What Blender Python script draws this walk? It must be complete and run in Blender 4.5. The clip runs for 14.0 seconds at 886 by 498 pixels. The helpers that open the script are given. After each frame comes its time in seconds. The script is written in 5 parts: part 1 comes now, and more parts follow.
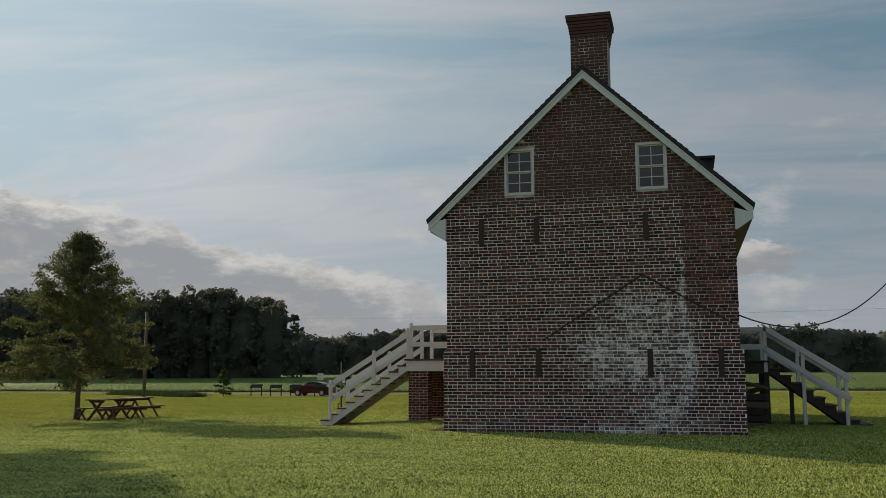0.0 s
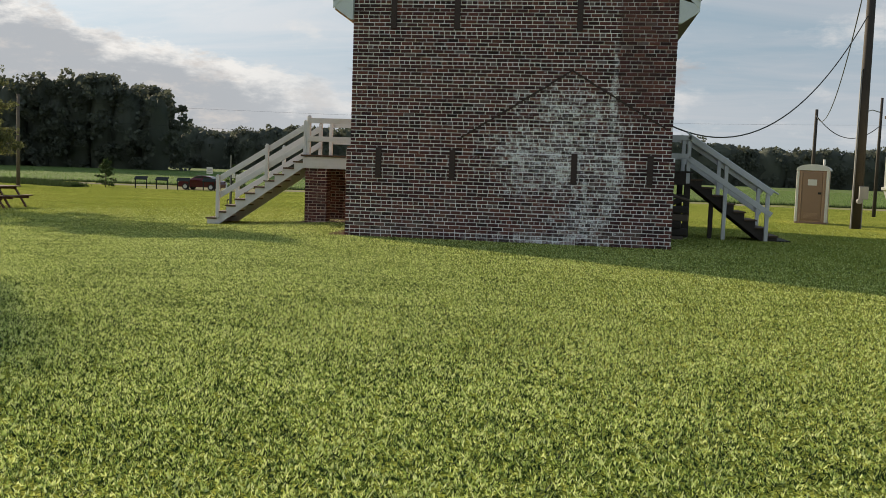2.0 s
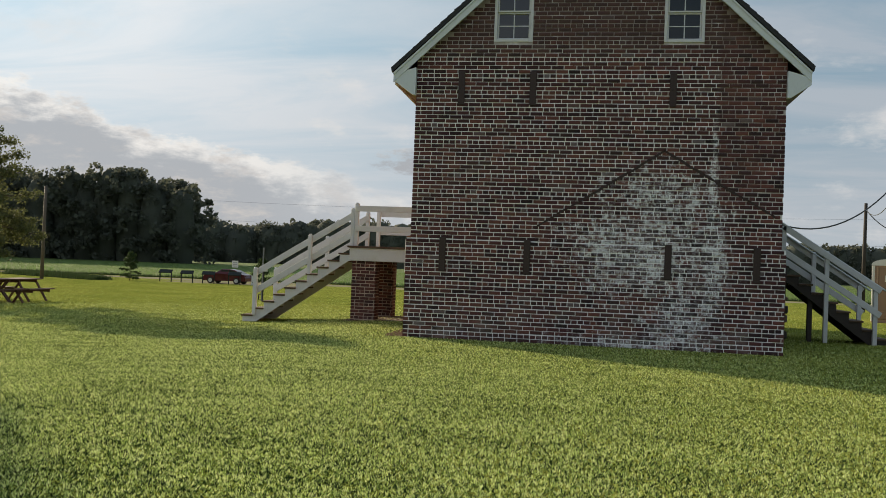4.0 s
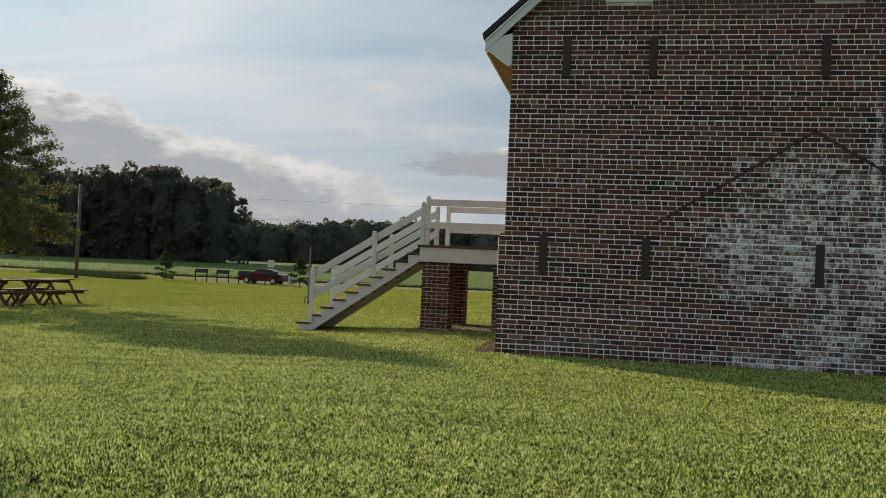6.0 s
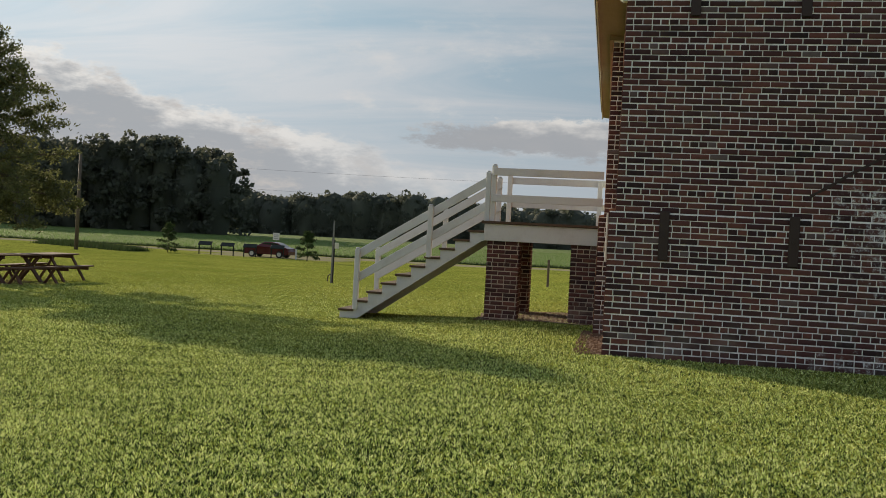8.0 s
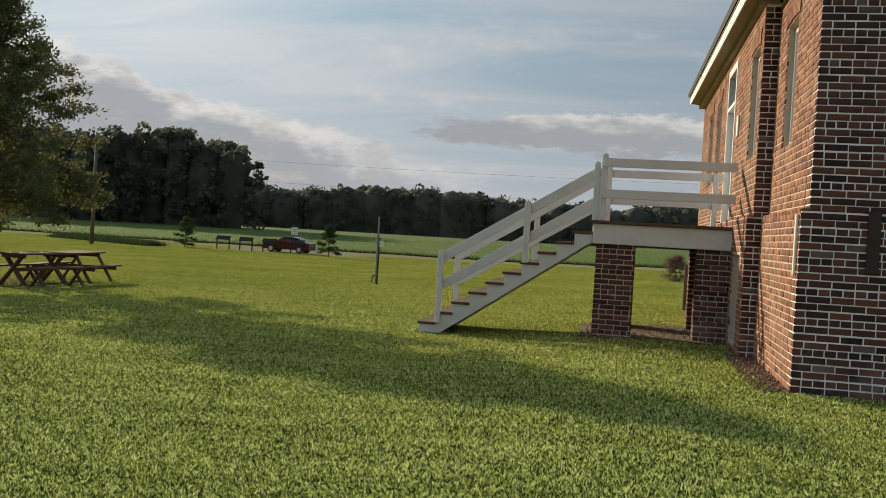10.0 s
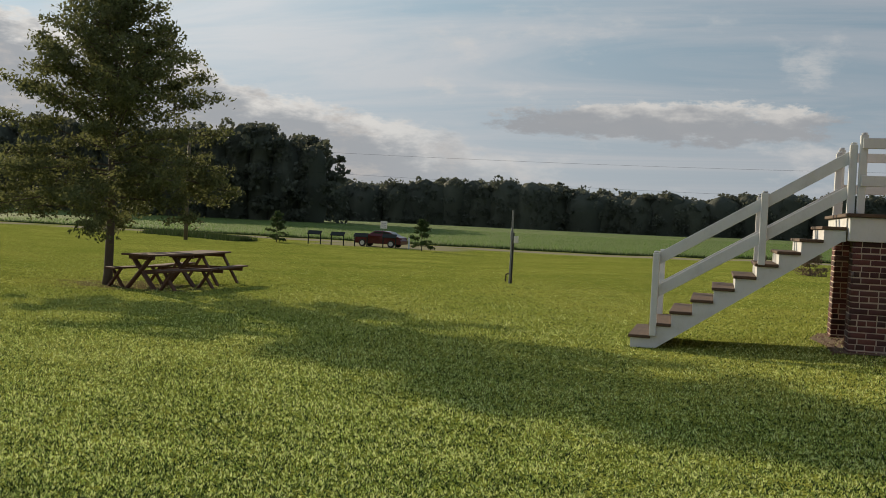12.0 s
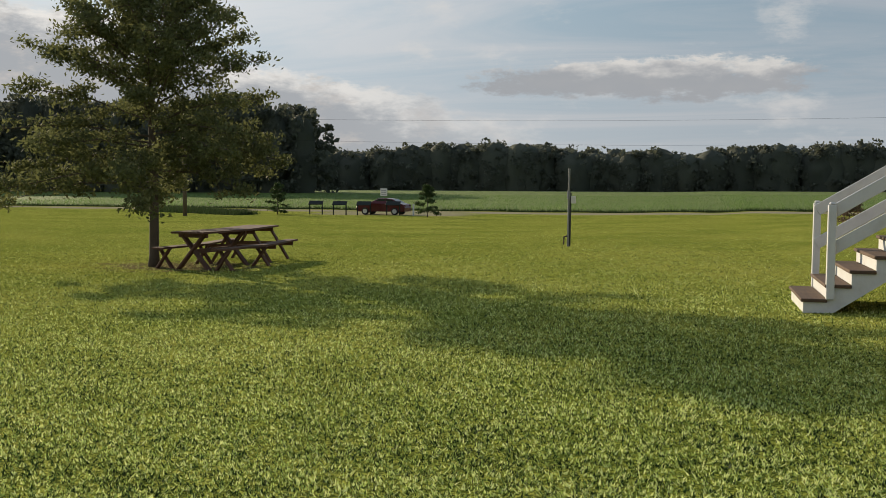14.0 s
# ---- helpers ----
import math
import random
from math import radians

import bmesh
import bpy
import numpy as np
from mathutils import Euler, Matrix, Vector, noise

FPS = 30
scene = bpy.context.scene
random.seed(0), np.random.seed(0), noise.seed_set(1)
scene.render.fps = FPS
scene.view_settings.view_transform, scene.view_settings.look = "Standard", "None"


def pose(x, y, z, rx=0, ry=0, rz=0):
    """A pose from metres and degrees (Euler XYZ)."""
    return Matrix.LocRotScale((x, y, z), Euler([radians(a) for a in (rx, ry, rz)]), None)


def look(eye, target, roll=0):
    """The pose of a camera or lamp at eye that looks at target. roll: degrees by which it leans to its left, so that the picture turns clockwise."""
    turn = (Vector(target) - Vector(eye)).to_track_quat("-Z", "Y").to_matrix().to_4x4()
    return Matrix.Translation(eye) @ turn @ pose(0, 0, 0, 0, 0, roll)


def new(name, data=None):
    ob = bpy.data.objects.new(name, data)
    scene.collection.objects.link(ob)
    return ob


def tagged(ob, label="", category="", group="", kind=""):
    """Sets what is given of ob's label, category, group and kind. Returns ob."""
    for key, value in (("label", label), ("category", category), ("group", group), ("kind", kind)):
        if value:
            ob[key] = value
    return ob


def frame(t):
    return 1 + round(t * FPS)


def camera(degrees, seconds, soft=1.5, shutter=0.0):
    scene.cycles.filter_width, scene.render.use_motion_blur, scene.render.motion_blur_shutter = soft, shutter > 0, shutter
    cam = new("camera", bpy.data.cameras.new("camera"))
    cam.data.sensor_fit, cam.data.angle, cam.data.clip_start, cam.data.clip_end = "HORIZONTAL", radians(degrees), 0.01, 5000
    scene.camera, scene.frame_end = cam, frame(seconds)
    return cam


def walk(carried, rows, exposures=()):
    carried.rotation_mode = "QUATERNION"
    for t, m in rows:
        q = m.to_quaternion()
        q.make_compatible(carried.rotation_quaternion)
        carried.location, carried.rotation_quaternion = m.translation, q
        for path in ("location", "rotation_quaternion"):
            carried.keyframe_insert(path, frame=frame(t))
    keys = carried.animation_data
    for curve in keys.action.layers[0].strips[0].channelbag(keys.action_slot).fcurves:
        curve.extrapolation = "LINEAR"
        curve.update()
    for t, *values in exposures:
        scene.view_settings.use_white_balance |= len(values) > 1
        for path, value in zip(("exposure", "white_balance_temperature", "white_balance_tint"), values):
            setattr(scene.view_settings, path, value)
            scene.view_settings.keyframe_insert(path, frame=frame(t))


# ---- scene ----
cam = camera(50.0, 14.0, soft=0.65)

PATH = [
    (0, (5.621, -21.655, 1.439), (5.122, -19.735, 1.689), -0.2),
    (0.5, (5.49, -21.102, 1.433), (5.167, -19.128, 1.454), 1.1),
    (1, (5.264, -20.741, 1.395), (4.984, -18.763, 1.312), 1.7),
    (1.5, (5.06, -20.097, 1.371), (4.8, -18.118, 1.233), 1.6),
    (2, (4.856, -19.491, 1.412), (4.578, -17.517, 1.249), 2.0),
    (2.5, (4.623, -18.967, 1.406), (4.333, -16.993, 1.27), 2.7),
    (3, (4.314, -18.435, 1.374), (4.01, -16.458, 1.355), 2.7),
    (5.5, (2.385, -15.266, 1.334), (2.017, -13.3, 1.382), 2.2),
    (6.5, (1.67, -14.13, 1.344), (1.263, -12.172, 1.341), 2.7),
    (7, (1.233, -13.524, 1.381), (0.832, -11.565, 1.351), 2.9),
    (9.5, (-1.128, -10.505, 1.374), (-1.498, -8.54, 1.363), 2.8),
    (10, (-1.574, -10.051, 1.419), (-1.976, -8.093, 1.382), 3.3),
    (10.5, (-2.108, -9.464, 1.377), (-2.607, -7.527, 1.329), 3.5),
    (11, (-2.653, -9.056, 1.382), (-3.167, -7.125, 1.297), 3.7),
    (11.5, (-3.238, -8.646, 1.371), (-3.764, -6.718, 1.291), 3.7),
    (12, (-3.863, -8.37, 1.403), (-4.413, -6.449, 1.341), 2.7),
    (12.5, (-4.467, -8.095, 1.349), (-5.071, -6.189, 1.294), 2.1),
    (13, (-5.083, -7.914, 1.345), (-5.793, -6.045, 1.279), 1.2),
    (13.5, (-5.645, -7.647, 1.305), (-6.353, -5.78, 1.194), 0.4),
    (14, (-6.136, -7.275, 1.295), (-6.651, -5.347, 1.161), 0.3),
]
EXPOSURES = [(0.0, -0.1), (0.4, 0.1), (0.9, 0.5), (3.0, 0.48), (6.0, 0.28), (9.5, 0.22), (12.0, 0.12), (14.0, 0.25)]
walk(cam, [(t, look(eye, target, roll)) for t, eye, target, roll in PATH], EXPOSURES)

# ---- world, sun, exposure ----
SUN_EL, SUN_AZ = 17.8, -52.8


def link(tree, a, b):
    tree.links.new(a, b)


def build_world():
    w = bpy.data.worlds.new("sky")
    scene.world = w
    w.use_nodes = True
    t = w.node_tree
    t.nodes.clear()
    N = t.nodes.new
    out, bg = N("ShaderNodeOutputWorld"), N("ShaderNodeBackground")
    sky = N("ShaderNodeTexSky")
    sky.sky_type = "NISHITA"
    sky.sun_disc = False
    sky.sun_elevation = radians(SUN_EL)
    sky.sun_rotation = radians(SUN_AZ)
    sky.air_density, sky.dust_density, sky.ozone_density = 1.0, 1.5, 1.0
    co = N("ShaderNodeTexCoord")
    sep = N("ShaderNodeSeparateXYZ")
    link(t, co.outputs["Generated"], sep.inputs[0])

    def math_(op, a, b=None, clamp=False):
        n = N("ShaderNodeMath")
        n.operation, n.use_clamp = op, clamp
        for i, v in enumerate((a, b)):
            if v is None:
                continue
            if isinstance(v, (int, float)):
                n.inputs[i].default_value = v
            else:
                link(t, v, n.inputs[i])
        return n.outputs[0]

    # clouds on a flat layer above: direction / height
    zz = math_("ADD", math_("MAXIMUM", sep.outputs[2], 0.0), 0.09)
    px, py = math_("DIVIDE", sep.outputs[0], zz), math_("DIVIDE", sep.outputs[1], zz)
    comb = N("ShaderNodeCombineXYZ")
    link(t, px, comb.inputs[0]), link(t, py, comb.inputs[1])

    def cloud_noise(scale, detail, rough, dist, offset, rot, stretch):
        m = N("ShaderNodeMapping")
        m.inputs["Location"].default_value = offset
        m.inputs["Rotation"].default_value = (0, 0, radians(rot))
        m.inputs["Scale"].default_value = stretch
        link(t, comb.outputs[0], m.inputs[0])
        n = N("ShaderNodeTexNoise")
        n.inputs["Scale"].default_value, n.inputs["Detail"].default_value = scale, detail
        n.inputs["Roughness"].default_value, n.inputs["Distortion"].default_value = rough, dist
        link(t, m.outputs[0], n.inputs["Vector"])
        return n.outputs["Fac"]

    def ramp(fac, stops):
        r = N("ShaderNodeValToRGB")
        el = r.color_ramp.elements
        while len(el) < len(stops):
            el.new(0.5)
        for e, (p, c) in zip(el, stops):
            e.position, e.color = p, (*c, 1)
        link(t, fac, r.inputs[0])
        return r.outputs[0]

    def mix(fac, a, b):
        m = N("ShaderNodeMix")
        m.data_type = "RGBA"
        link(t, fac, m.inputs[0])
        for v, k in ((a, 6), (b, 7)):
            if isinstance(v, tuple):
                m.inputs[k].default_value = (*v, 1)
            else:
                link(t, v, m.inputs[k])
        return m.outputs[2]

    white, black = (1, 1, 1), (0, 0, 0)
    deg = 57.29578
    az = math_("MULTIPLY", math_("ARCTAN2", sep.outputs[0], sep.outputs[1]), deg)
    el = math_("MULTIPLY", math_("ARCSINE", sep.outputs[2]), deg)
    polar = N("ShaderNodeCombineXYZ")
    link(t, math_("MULTIPLY", az, 0.09), polar.inputs[0])
    link(t, math_("MULTIPLY", el, 0.22), polar.inputs[1])

    def puff(scale, detail, rough, off=0.0):
        n = N("ShaderNodeTexNoise")
        n.inputs["Scale"].default_value, n.inputs["Detail"].default_value, n.inputs["Roughness"].default_value = scale, detail, rough
        m = N("ShaderNodeMapping")
        m.inputs["Location"].default_value = (off, off * 0.7, 0)
        link(t, polar.outputs[0], m.inputs[0])
        link(t, m.outputs[0], n.inputs["Vector"])
        return math_("SUBTRACT", n.outputs["Fac"], 0.5)

    def soft(v, lo, hi):
        n = N("ShaderNodeMapRange")
        n.interpolation_type = "SMOOTHSTEP"
        link(t, v, n.inputs[0])
        n.inputs[1].default_value, n.inputs[2].default_value = lo, hi
        return n.outputs[0]

    veil = ramp(cloud_noise(0.5, 8, 0.6, 0.9, (1.3, 0.4, 0), 28, (0.8, 2.2, 1)), [(0.40, black), (0.62, white)])
    dk = N("ShaderNodeMix")
    dk.data_type, dk.blend_type = "RGBA", "DARKEN"
    dk.inputs[0].default_value = 1.0
    link(t, sky.outputs[0], dk.inputs[6])
    glow = soft(math_("MULTIPLY", az, -1.0), -14.0, 48.0)
    link(t, mix(glow, (0.85, 1.55, 2.1), (3.3, 4.2, 4.75)), dk.inputs[7])
    wisps = math_("ADD", math_("MULTIPLY", veil, 0.8), 0.04)
    base = mix(wisps, dk.outputs[2], mix(glow, (2.05, 2.3, 2.6), (5.0, 5.1, 5.15)))
    haze = ramp(sep.outputs[2], [(0.0, (0.85, 0.85, 0.85)), (0.10, (0.5, 0.5, 0.5)), (0.22, (0.15, 0.15, 0.15)), (0.4, black)])
    base = mix(haze, base, mix(glow, (2.65, 2.75, 2.85), (3.1, 3.1, 3.15)))
    # thin streaks low down
    streak = soft(puff(1.6, 7, 0.62, 3.1), 0.02, 0.22)
    lowish = ramp(sep.outputs[2], [(0.02, white), (0.16, white), (0.30, black)])
    base = mix(math_("MULTIPLY", math_("MULTIPLY", streak, lowish), 0.6), base, (3.9, 3.75, 3.6))
    # a long bank falling from the side of the sun
    edge = math_("SUBTRACT", 12.0, math_("MULTIPLY", math_("MAXIMUM", math_("ADD", az, 46.0), 0.0), 0.235))
    d = math_("SUBTRACT", math_("ADD", edge, math_("ADD", math_("MULTIPLY", puff(1.5, 9, 0.6), 4.2), math_("MULTIPLY", puff(6.0, 6, 0.6), 1.2))), el)
    bank = soft(d, 0.0, 0.7)
    inside = soft(math_("ADD", d, math_("MULTIPLY", puff(2.4, 9, 0.66, 1.7), 4.6)), 0.2, 2.0)
    tone = mix(inside, mix(glow, (3.3, 3.25, 3.2), (4.9, 4.7, 4.4)), (2.1, 2.18, 2.3))
    tone = mix(soft(puff(3.0, 9, 0.68, 5.2), -0.02, 0.2), tone, (3.0, 2.8, 2.65))
    side = soft(math_("MULTIPLY", az, -1.0), 6.0, 22.0)
    full = mix(math_("MULTIPLY", math_("MULTIPLY", bank, side), 0.92), base, tone)
    # a pale low cumulus further along
    ex = math_("DIVIDE", math_("ADD", az, 2.5), 12.5)
    ey = math_("DIVIDE", math_("SUBTRACT", el, 6.2), 1.45)
    r = math_("SUBTRACT", 1.0, math_("SQRT", math_("ADD", math_("MULTIPLY", ex, ex), math_("MULTIPLY", ey, ey))))
    q = math_("ADD", r, math_("ADD", math_("MULTIPLY", puff(3.4, 10, 0.68, 8.0), 2.1), -0.1))
    top_lit = soft(math_("ADD", math_("SUBTRACT", el, 6.5), math_("MULTIPLY", puff(4.0, 7, 0.6, 2.0), 3.0)), -0.3, 0.9)
    full = mix(math_("MULTIPLY", soft(q, 0.0, 0.32), 0.9), full, mix(top_lit, (2.0, 2.05, 2.15), (3.9, 3.75, 3.55)))
    link(t, full, bg.inputs[0])
    bg.inputs[1].default_value = 0.15
    link(t, bg.outputs[0], out.inputs[0])


build_world()
sun = new("sun", bpy.data.lights.new("sun", "SUN"))
sun.data.energy, sun.data.angle, sun.data.color = 5.0, radians(0.6), (1.0, 0.84, 0.60)
SUN_DIR = Vector((math.sin(radians(SUN_AZ)) * math.cos(radians(SUN_EL)), math.cos(radians(SUN_AZ)) * math.cos(radians(SUN_EL)), math.sin(radians(SUN_EL))))
sun.matrix_world = look(SUN_DIR * 60, (0, 0, 0))

# ---- materials ----


class Mat:
    """A principled material with a few short hands for its nodes."""

    def __init__(self, name, rough=0.7, metal=0.0, spec=0.5):
        self.m = bpy.data.materials.new(name)
        self.m.use_nodes = True
        self.t = self.m.node_tree
        self.b = self.t.nodes["Principled BSDF"]
        self.b.inputs["Roughness"].default_value = rough
        self.b.inputs["Metallic"].default_value = metal
        self.b.inputs["Specular IOR Level"].default_value = spec
        self.geo = None

    def n(self, kind):
        return self.t.nodes.new(kind)

    def put(self, v, socket):
        if isinstance(v, (int, float)):
            socket.default_value = v
        elif isinstance(v, tuple):
            socket.default_value = (*v, 1) if len(v) == 3 and len(socket.default_value) == 4 else v
        else:
            self.t.links.new(v, socket)

    def pos(self):
        if not self.geo:
            self.geo = self.n("ShaderNodeNewGeometry")
        return self.geo.outputs["Position"]

    def obj(self):
        return self.n("ShaderNodeTexCoord").outputs["Object"]

    def rnd(self):
        self.pos()
        info = self.n("ShaderNodeObjectInfo")
        return self.math("FRACT", self.math("ADD", info.outputs["Random"], self.geo.outputs["Random Per Island"]))

    def math(self, op, a, b=None, c=None, clamp=False):
        n = self.n("ShaderNodeMath")
        n.operation, n.use_clamp = op, clamp
        for i, v in enumerate((a, b, c)):
            if v is not None:
                self.put(v, n.inputs[i])
        return n.outputs[0]

    def xyz(self, v):
        s = self.n("ShaderNodeSeparateXYZ")
        self.put(v, s.inputs[0])
        return s.outputs

    def noise(self, scale, detail=4, rough=0.55, vec=None, stretch=None, dist=0.0):
        vec = vec or self.pos()
        if stretch:
            m = self.n("ShaderNodeMapping")
            m.inputs["Scale"].default_value = stretch
            self.put(vec, m.inputs[0])
            vec = m.outputs[0]
        n = self.n("ShaderNodeTexNoise")
        n.inputs["Scale"].default_value, n.inputs["Detail"].default_value = scale, detail
        n.inputs["Roughness"].default_value, n.inputs["Distortion"].default_value = rough, dist
        self.put(vec, n.inputs["Vector"])
        return n.outputs["Fac"]

    def step(self, v, lo, hi, a=0.0, b=1.0):
        n = self.n("ShaderNodeMapRange")
        n.interpolation_type = "SMOOTHSTEP"
        self.put(v, n.inputs[0])
        for i, q in enumerate((lo, hi, a, b)):
            n.inputs[i + 1].default_value = q
        return n.outputs[0]

    def mix(self, f, a, b, mode="MIX"):
        n = self.n("ShaderNodeMix")
        n.data_type, n.blend_type = "RGBA", mode
        self.put(f, n.inputs[0])
        self.put(a, n.inputs[6])
        self.put(b, n.inputs[7])
        return n.outputs[2]

    def ramp(self, f, stops):
        n = self.n("ShaderNodeValToRGB")
        el = n.color_ramp.elements
        while len(el) < len(stops):
            el.new(0.5)
        for e, (p, c) in zip(el, stops):
            e.position, e.color = p, (*c, 1)
        self.put(f, n.inputs[0])
        return n.outputs[0]

    def color(self, v):
        self.put(v, self.b.inputs["Base Color"])
        return self

    def rough(self, v):
        self.put(v, self.b.inputs["Roughness"])
        return self

    def bump(self, h, strength=0.3, dist=0.01):
        n = self.n("ShaderNodeBump")
        n.inputs["Strength"].default_value, n.inputs["Distance"].default_value = strength, dist
        self.put(h, n.inputs["Height"])
        self.t.links.new(n.outputs[0], self.b.inputs["Normal"])
        return self


def lime_mask(m):
    """Old limewash and salts on the gable: a cloud round one place, a band at the foot and a seam."""
    x, y, z = m.xyz(m.pos())
    n1, n2 = m.noise(1.3, 6, 0.65), m.noise(9, 5, 0.7)

    def blob(cx, cz, rx, rz):
        dx = m.math("DIVIDE", m.math("SUBTRACT", x, cx), rx)
        dz = m.math("DIVIDE", m.math("SUBTRACT", z, cz), rz)
        r = m.math("SQRT", m.math("ADD", m.math("MULTIPLY", dx, dx), m.math("MULTIPLY", dz, dz)))
        return m.math("SUBTRACT", 1.0, r, clamp=True)

    s = m.math("MULTIPLY", blob(4.4, 1.7, 2.2, 1.35), 1.15)
    s = m.math("MAXIMUM", s, m.math("MULTIPLY", blob(5.5, 1.5, 0.45, 2.2), 1.15))
    s = m.math("MAXIMUM", s, m.math("MULTIPLY", blob(5.47, 2.6, 0.13, 2.3), 1.4))
    s = m.math("MAXIMUM", s, m.math("MULTIPLY", blob(5.0, 0.35, 1.3, 1.1), 1.0))
    s = m.math("MAXIMUM", s, m.math("MULTIPLY", blob(4.2, 0.0, 2.6, 0.45), 1.0))
    s = m.math("MAXIMUM", s, m.math("MULTIPLY", blob(4.6, 2.6, 1.9, 1.3), 0.75))
    front = m.math("LESS_THAN", y, 0.2)
    v = m.math("ADD", s, m.math("MULTIPLY", m.math("SUBTRACT", n1, 0.5), 1.6))
    v = m.math("ADD", v, m.math("MULTIPLY", m.math("SUBTRACT", n2, 0.5), 2.6))
    v = m.math("MULTIPLY", v, m.step(s, 0.02, 0.25))
    return m.math("MULTIPLY", m.step(v, 0.35, 0.9), front), s, front


def brick_material():
    m = Mat("brick", 0.85, spec=0.3)
    r = m.rnd()
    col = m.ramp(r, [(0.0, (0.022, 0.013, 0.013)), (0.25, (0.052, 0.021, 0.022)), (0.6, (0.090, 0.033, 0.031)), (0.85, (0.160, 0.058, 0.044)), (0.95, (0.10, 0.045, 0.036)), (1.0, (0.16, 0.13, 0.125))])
    col = m.mix(m.step(m.noise(14, 4), 0.4, 0.8, 0.0, 0.45), col, (0.07, 0.035, 0.03))
    col = m.mix(m.step(m.noise(0.8, 4, 0.6), 0.45, 0.7, 0.0, 0.3), col, (0.15, 0.075, 0.058))
    hz = m.xyz(m.pos())[2]
    aged = m.math("MULTIPLY", m.step(hz, 4.9, 5.6), m.step(m.noise(1.6, 4, 0.6), 0.25, 0.6, 0.35, 0.75))
    col = m.mix(aged, col, (0.085, 0.05, 0.042))
    lime, s, front = lime_mask(m)
    chance = m.math("ADD", m.noise(15, 8, 0.85), m.math("MULTIPLY", m.math("SUBTRACT", r, 0.5), 0.12))
    keep = m.step(chance, 0.46, 0.57, 0.04, 0.78)
    col = m.mix(m.math("MULTIPLY", lime, keep), col, (0.86, 0.87, 0.87))
    z = m.xyz(m.pos())[2]
    pale = m.math("MULTIPLY", m.step(z, 0.9, -0.1, 0.0, 0.35), m.step(m.noise(2.2, 4), 0.45, 0.7))
    col = m.mix(pale, col, (0.34, 0.27, 0.22))
    m.color(col).bump(m.noise(120, 4, 0.7), 0.5, 0.004)
    return m.m


def sunlit_brick_material():
    """Paler orange brick copy for the long side, sunlight put into its colour."""
    m = Mat("sunlit_brick", 0.85, spec=0.3)
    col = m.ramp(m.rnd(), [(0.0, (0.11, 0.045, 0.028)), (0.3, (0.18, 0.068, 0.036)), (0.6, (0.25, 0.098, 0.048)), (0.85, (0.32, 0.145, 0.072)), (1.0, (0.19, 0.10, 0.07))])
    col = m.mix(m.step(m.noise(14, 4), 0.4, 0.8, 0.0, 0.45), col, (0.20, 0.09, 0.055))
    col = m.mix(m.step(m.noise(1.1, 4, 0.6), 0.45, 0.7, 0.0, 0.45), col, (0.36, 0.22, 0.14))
    m.color(col).bump(m.noise(120, 4, 0.7), 0.5, 0.004)
    return m.m


def facade_mortar_material():
    m = Mat("facade_mortar", 0.95, spec=0.2)
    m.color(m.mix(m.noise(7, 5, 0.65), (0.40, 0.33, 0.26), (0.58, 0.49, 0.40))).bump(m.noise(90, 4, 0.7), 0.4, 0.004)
    return m.m


def mortar_material():
    m = Mat("mortar", 0.95, spec=0.2)
    col = m.mix(m.step(m.noise(5, 5, 0.65), 0.3, 0.6), (0.68, 0.66, 0.63), (0.94, 0.92, 0.89))
    z = m.xyz(m.pos())[2]
    dirt = m.math("MULTIPLY", m.step(z, 5.0, 5.6), m.step(m.noise(1.8, 4, 0.6), 0.3, 0.5, 0.3, 0.85))
    col = m.mix(dirt, col, (0.22, 0.17, 0.145))
    side = m.math("MULTIPLY", m.step(m.xyz(m.pos())[0], 5.48, 5.56), m.math("MULTIPLY", m.step(z, 2.2, 3.0), m.step(m.noise(3.0, 5, 0.65), 0.3, 0.55, 0.2, 0.8)))
    col = m.mix(side, col, (0.25, 0.19, 0.165))
    lime, s, front = lime_mask(m)
    col = m.mix(lime, col, (0.94, 0.93, 0.91))
    m.color(col).bump(m.noise(90, 4, 0.7), 0.4, 0.004)
    return m.m


def paint(name, c, dirt=(0.35, 0.33, 0.28), amount=0.35, rough=0.5):
    m = Mat(name, rough)
    f = m.math("MULTIPLY", m.step(m.noise(3.0, 6, 0.65), 0.45, 0.8), amount)
    g = m.math("MULTIPLY", m.step(m.noise(45, 3, 0.6, stretch=(1, 1, 0.3)), 0.5, 0.8), amount * 0.5)
    m.color(m.mix(g, m.mix(f, c, dirt), dirt)).bump(m.noise(60, 3), 0.15, 0.002)
    return m.m


def wood(name, a, b, rough=0.75, stretch=(2, 2, 2)):
    m = Mat(name, rough, spec=0.3)
    g = m.noise(9, 6, 0.65, vec=m.obj(), stretch=stretch, dist=0.5)
    col = m.mix(g, a, b)
    col = m.mix(m.step(m.noise(2.0, 4), 0.4, 0.8, 0, 0.4), col, tuple(0.6 * v for v in a))
    m.color(col).bump(g, 0.3, 0.004)
    return m.m


def plain(name, c, rough=0.6, metal=0.0, vary=0.25, scale=6.0, spec=0.5):
    m = Mat(name, rough, metal, spec)
    m.color(m.mix(m.math("MULTIPLY", m.noise(scale, 5, 0.6), vary), c, tuple(0.4 * v for v in c))).bump(m.noise(scale * 12, 3), 0.12, 0.002)
    return m.m


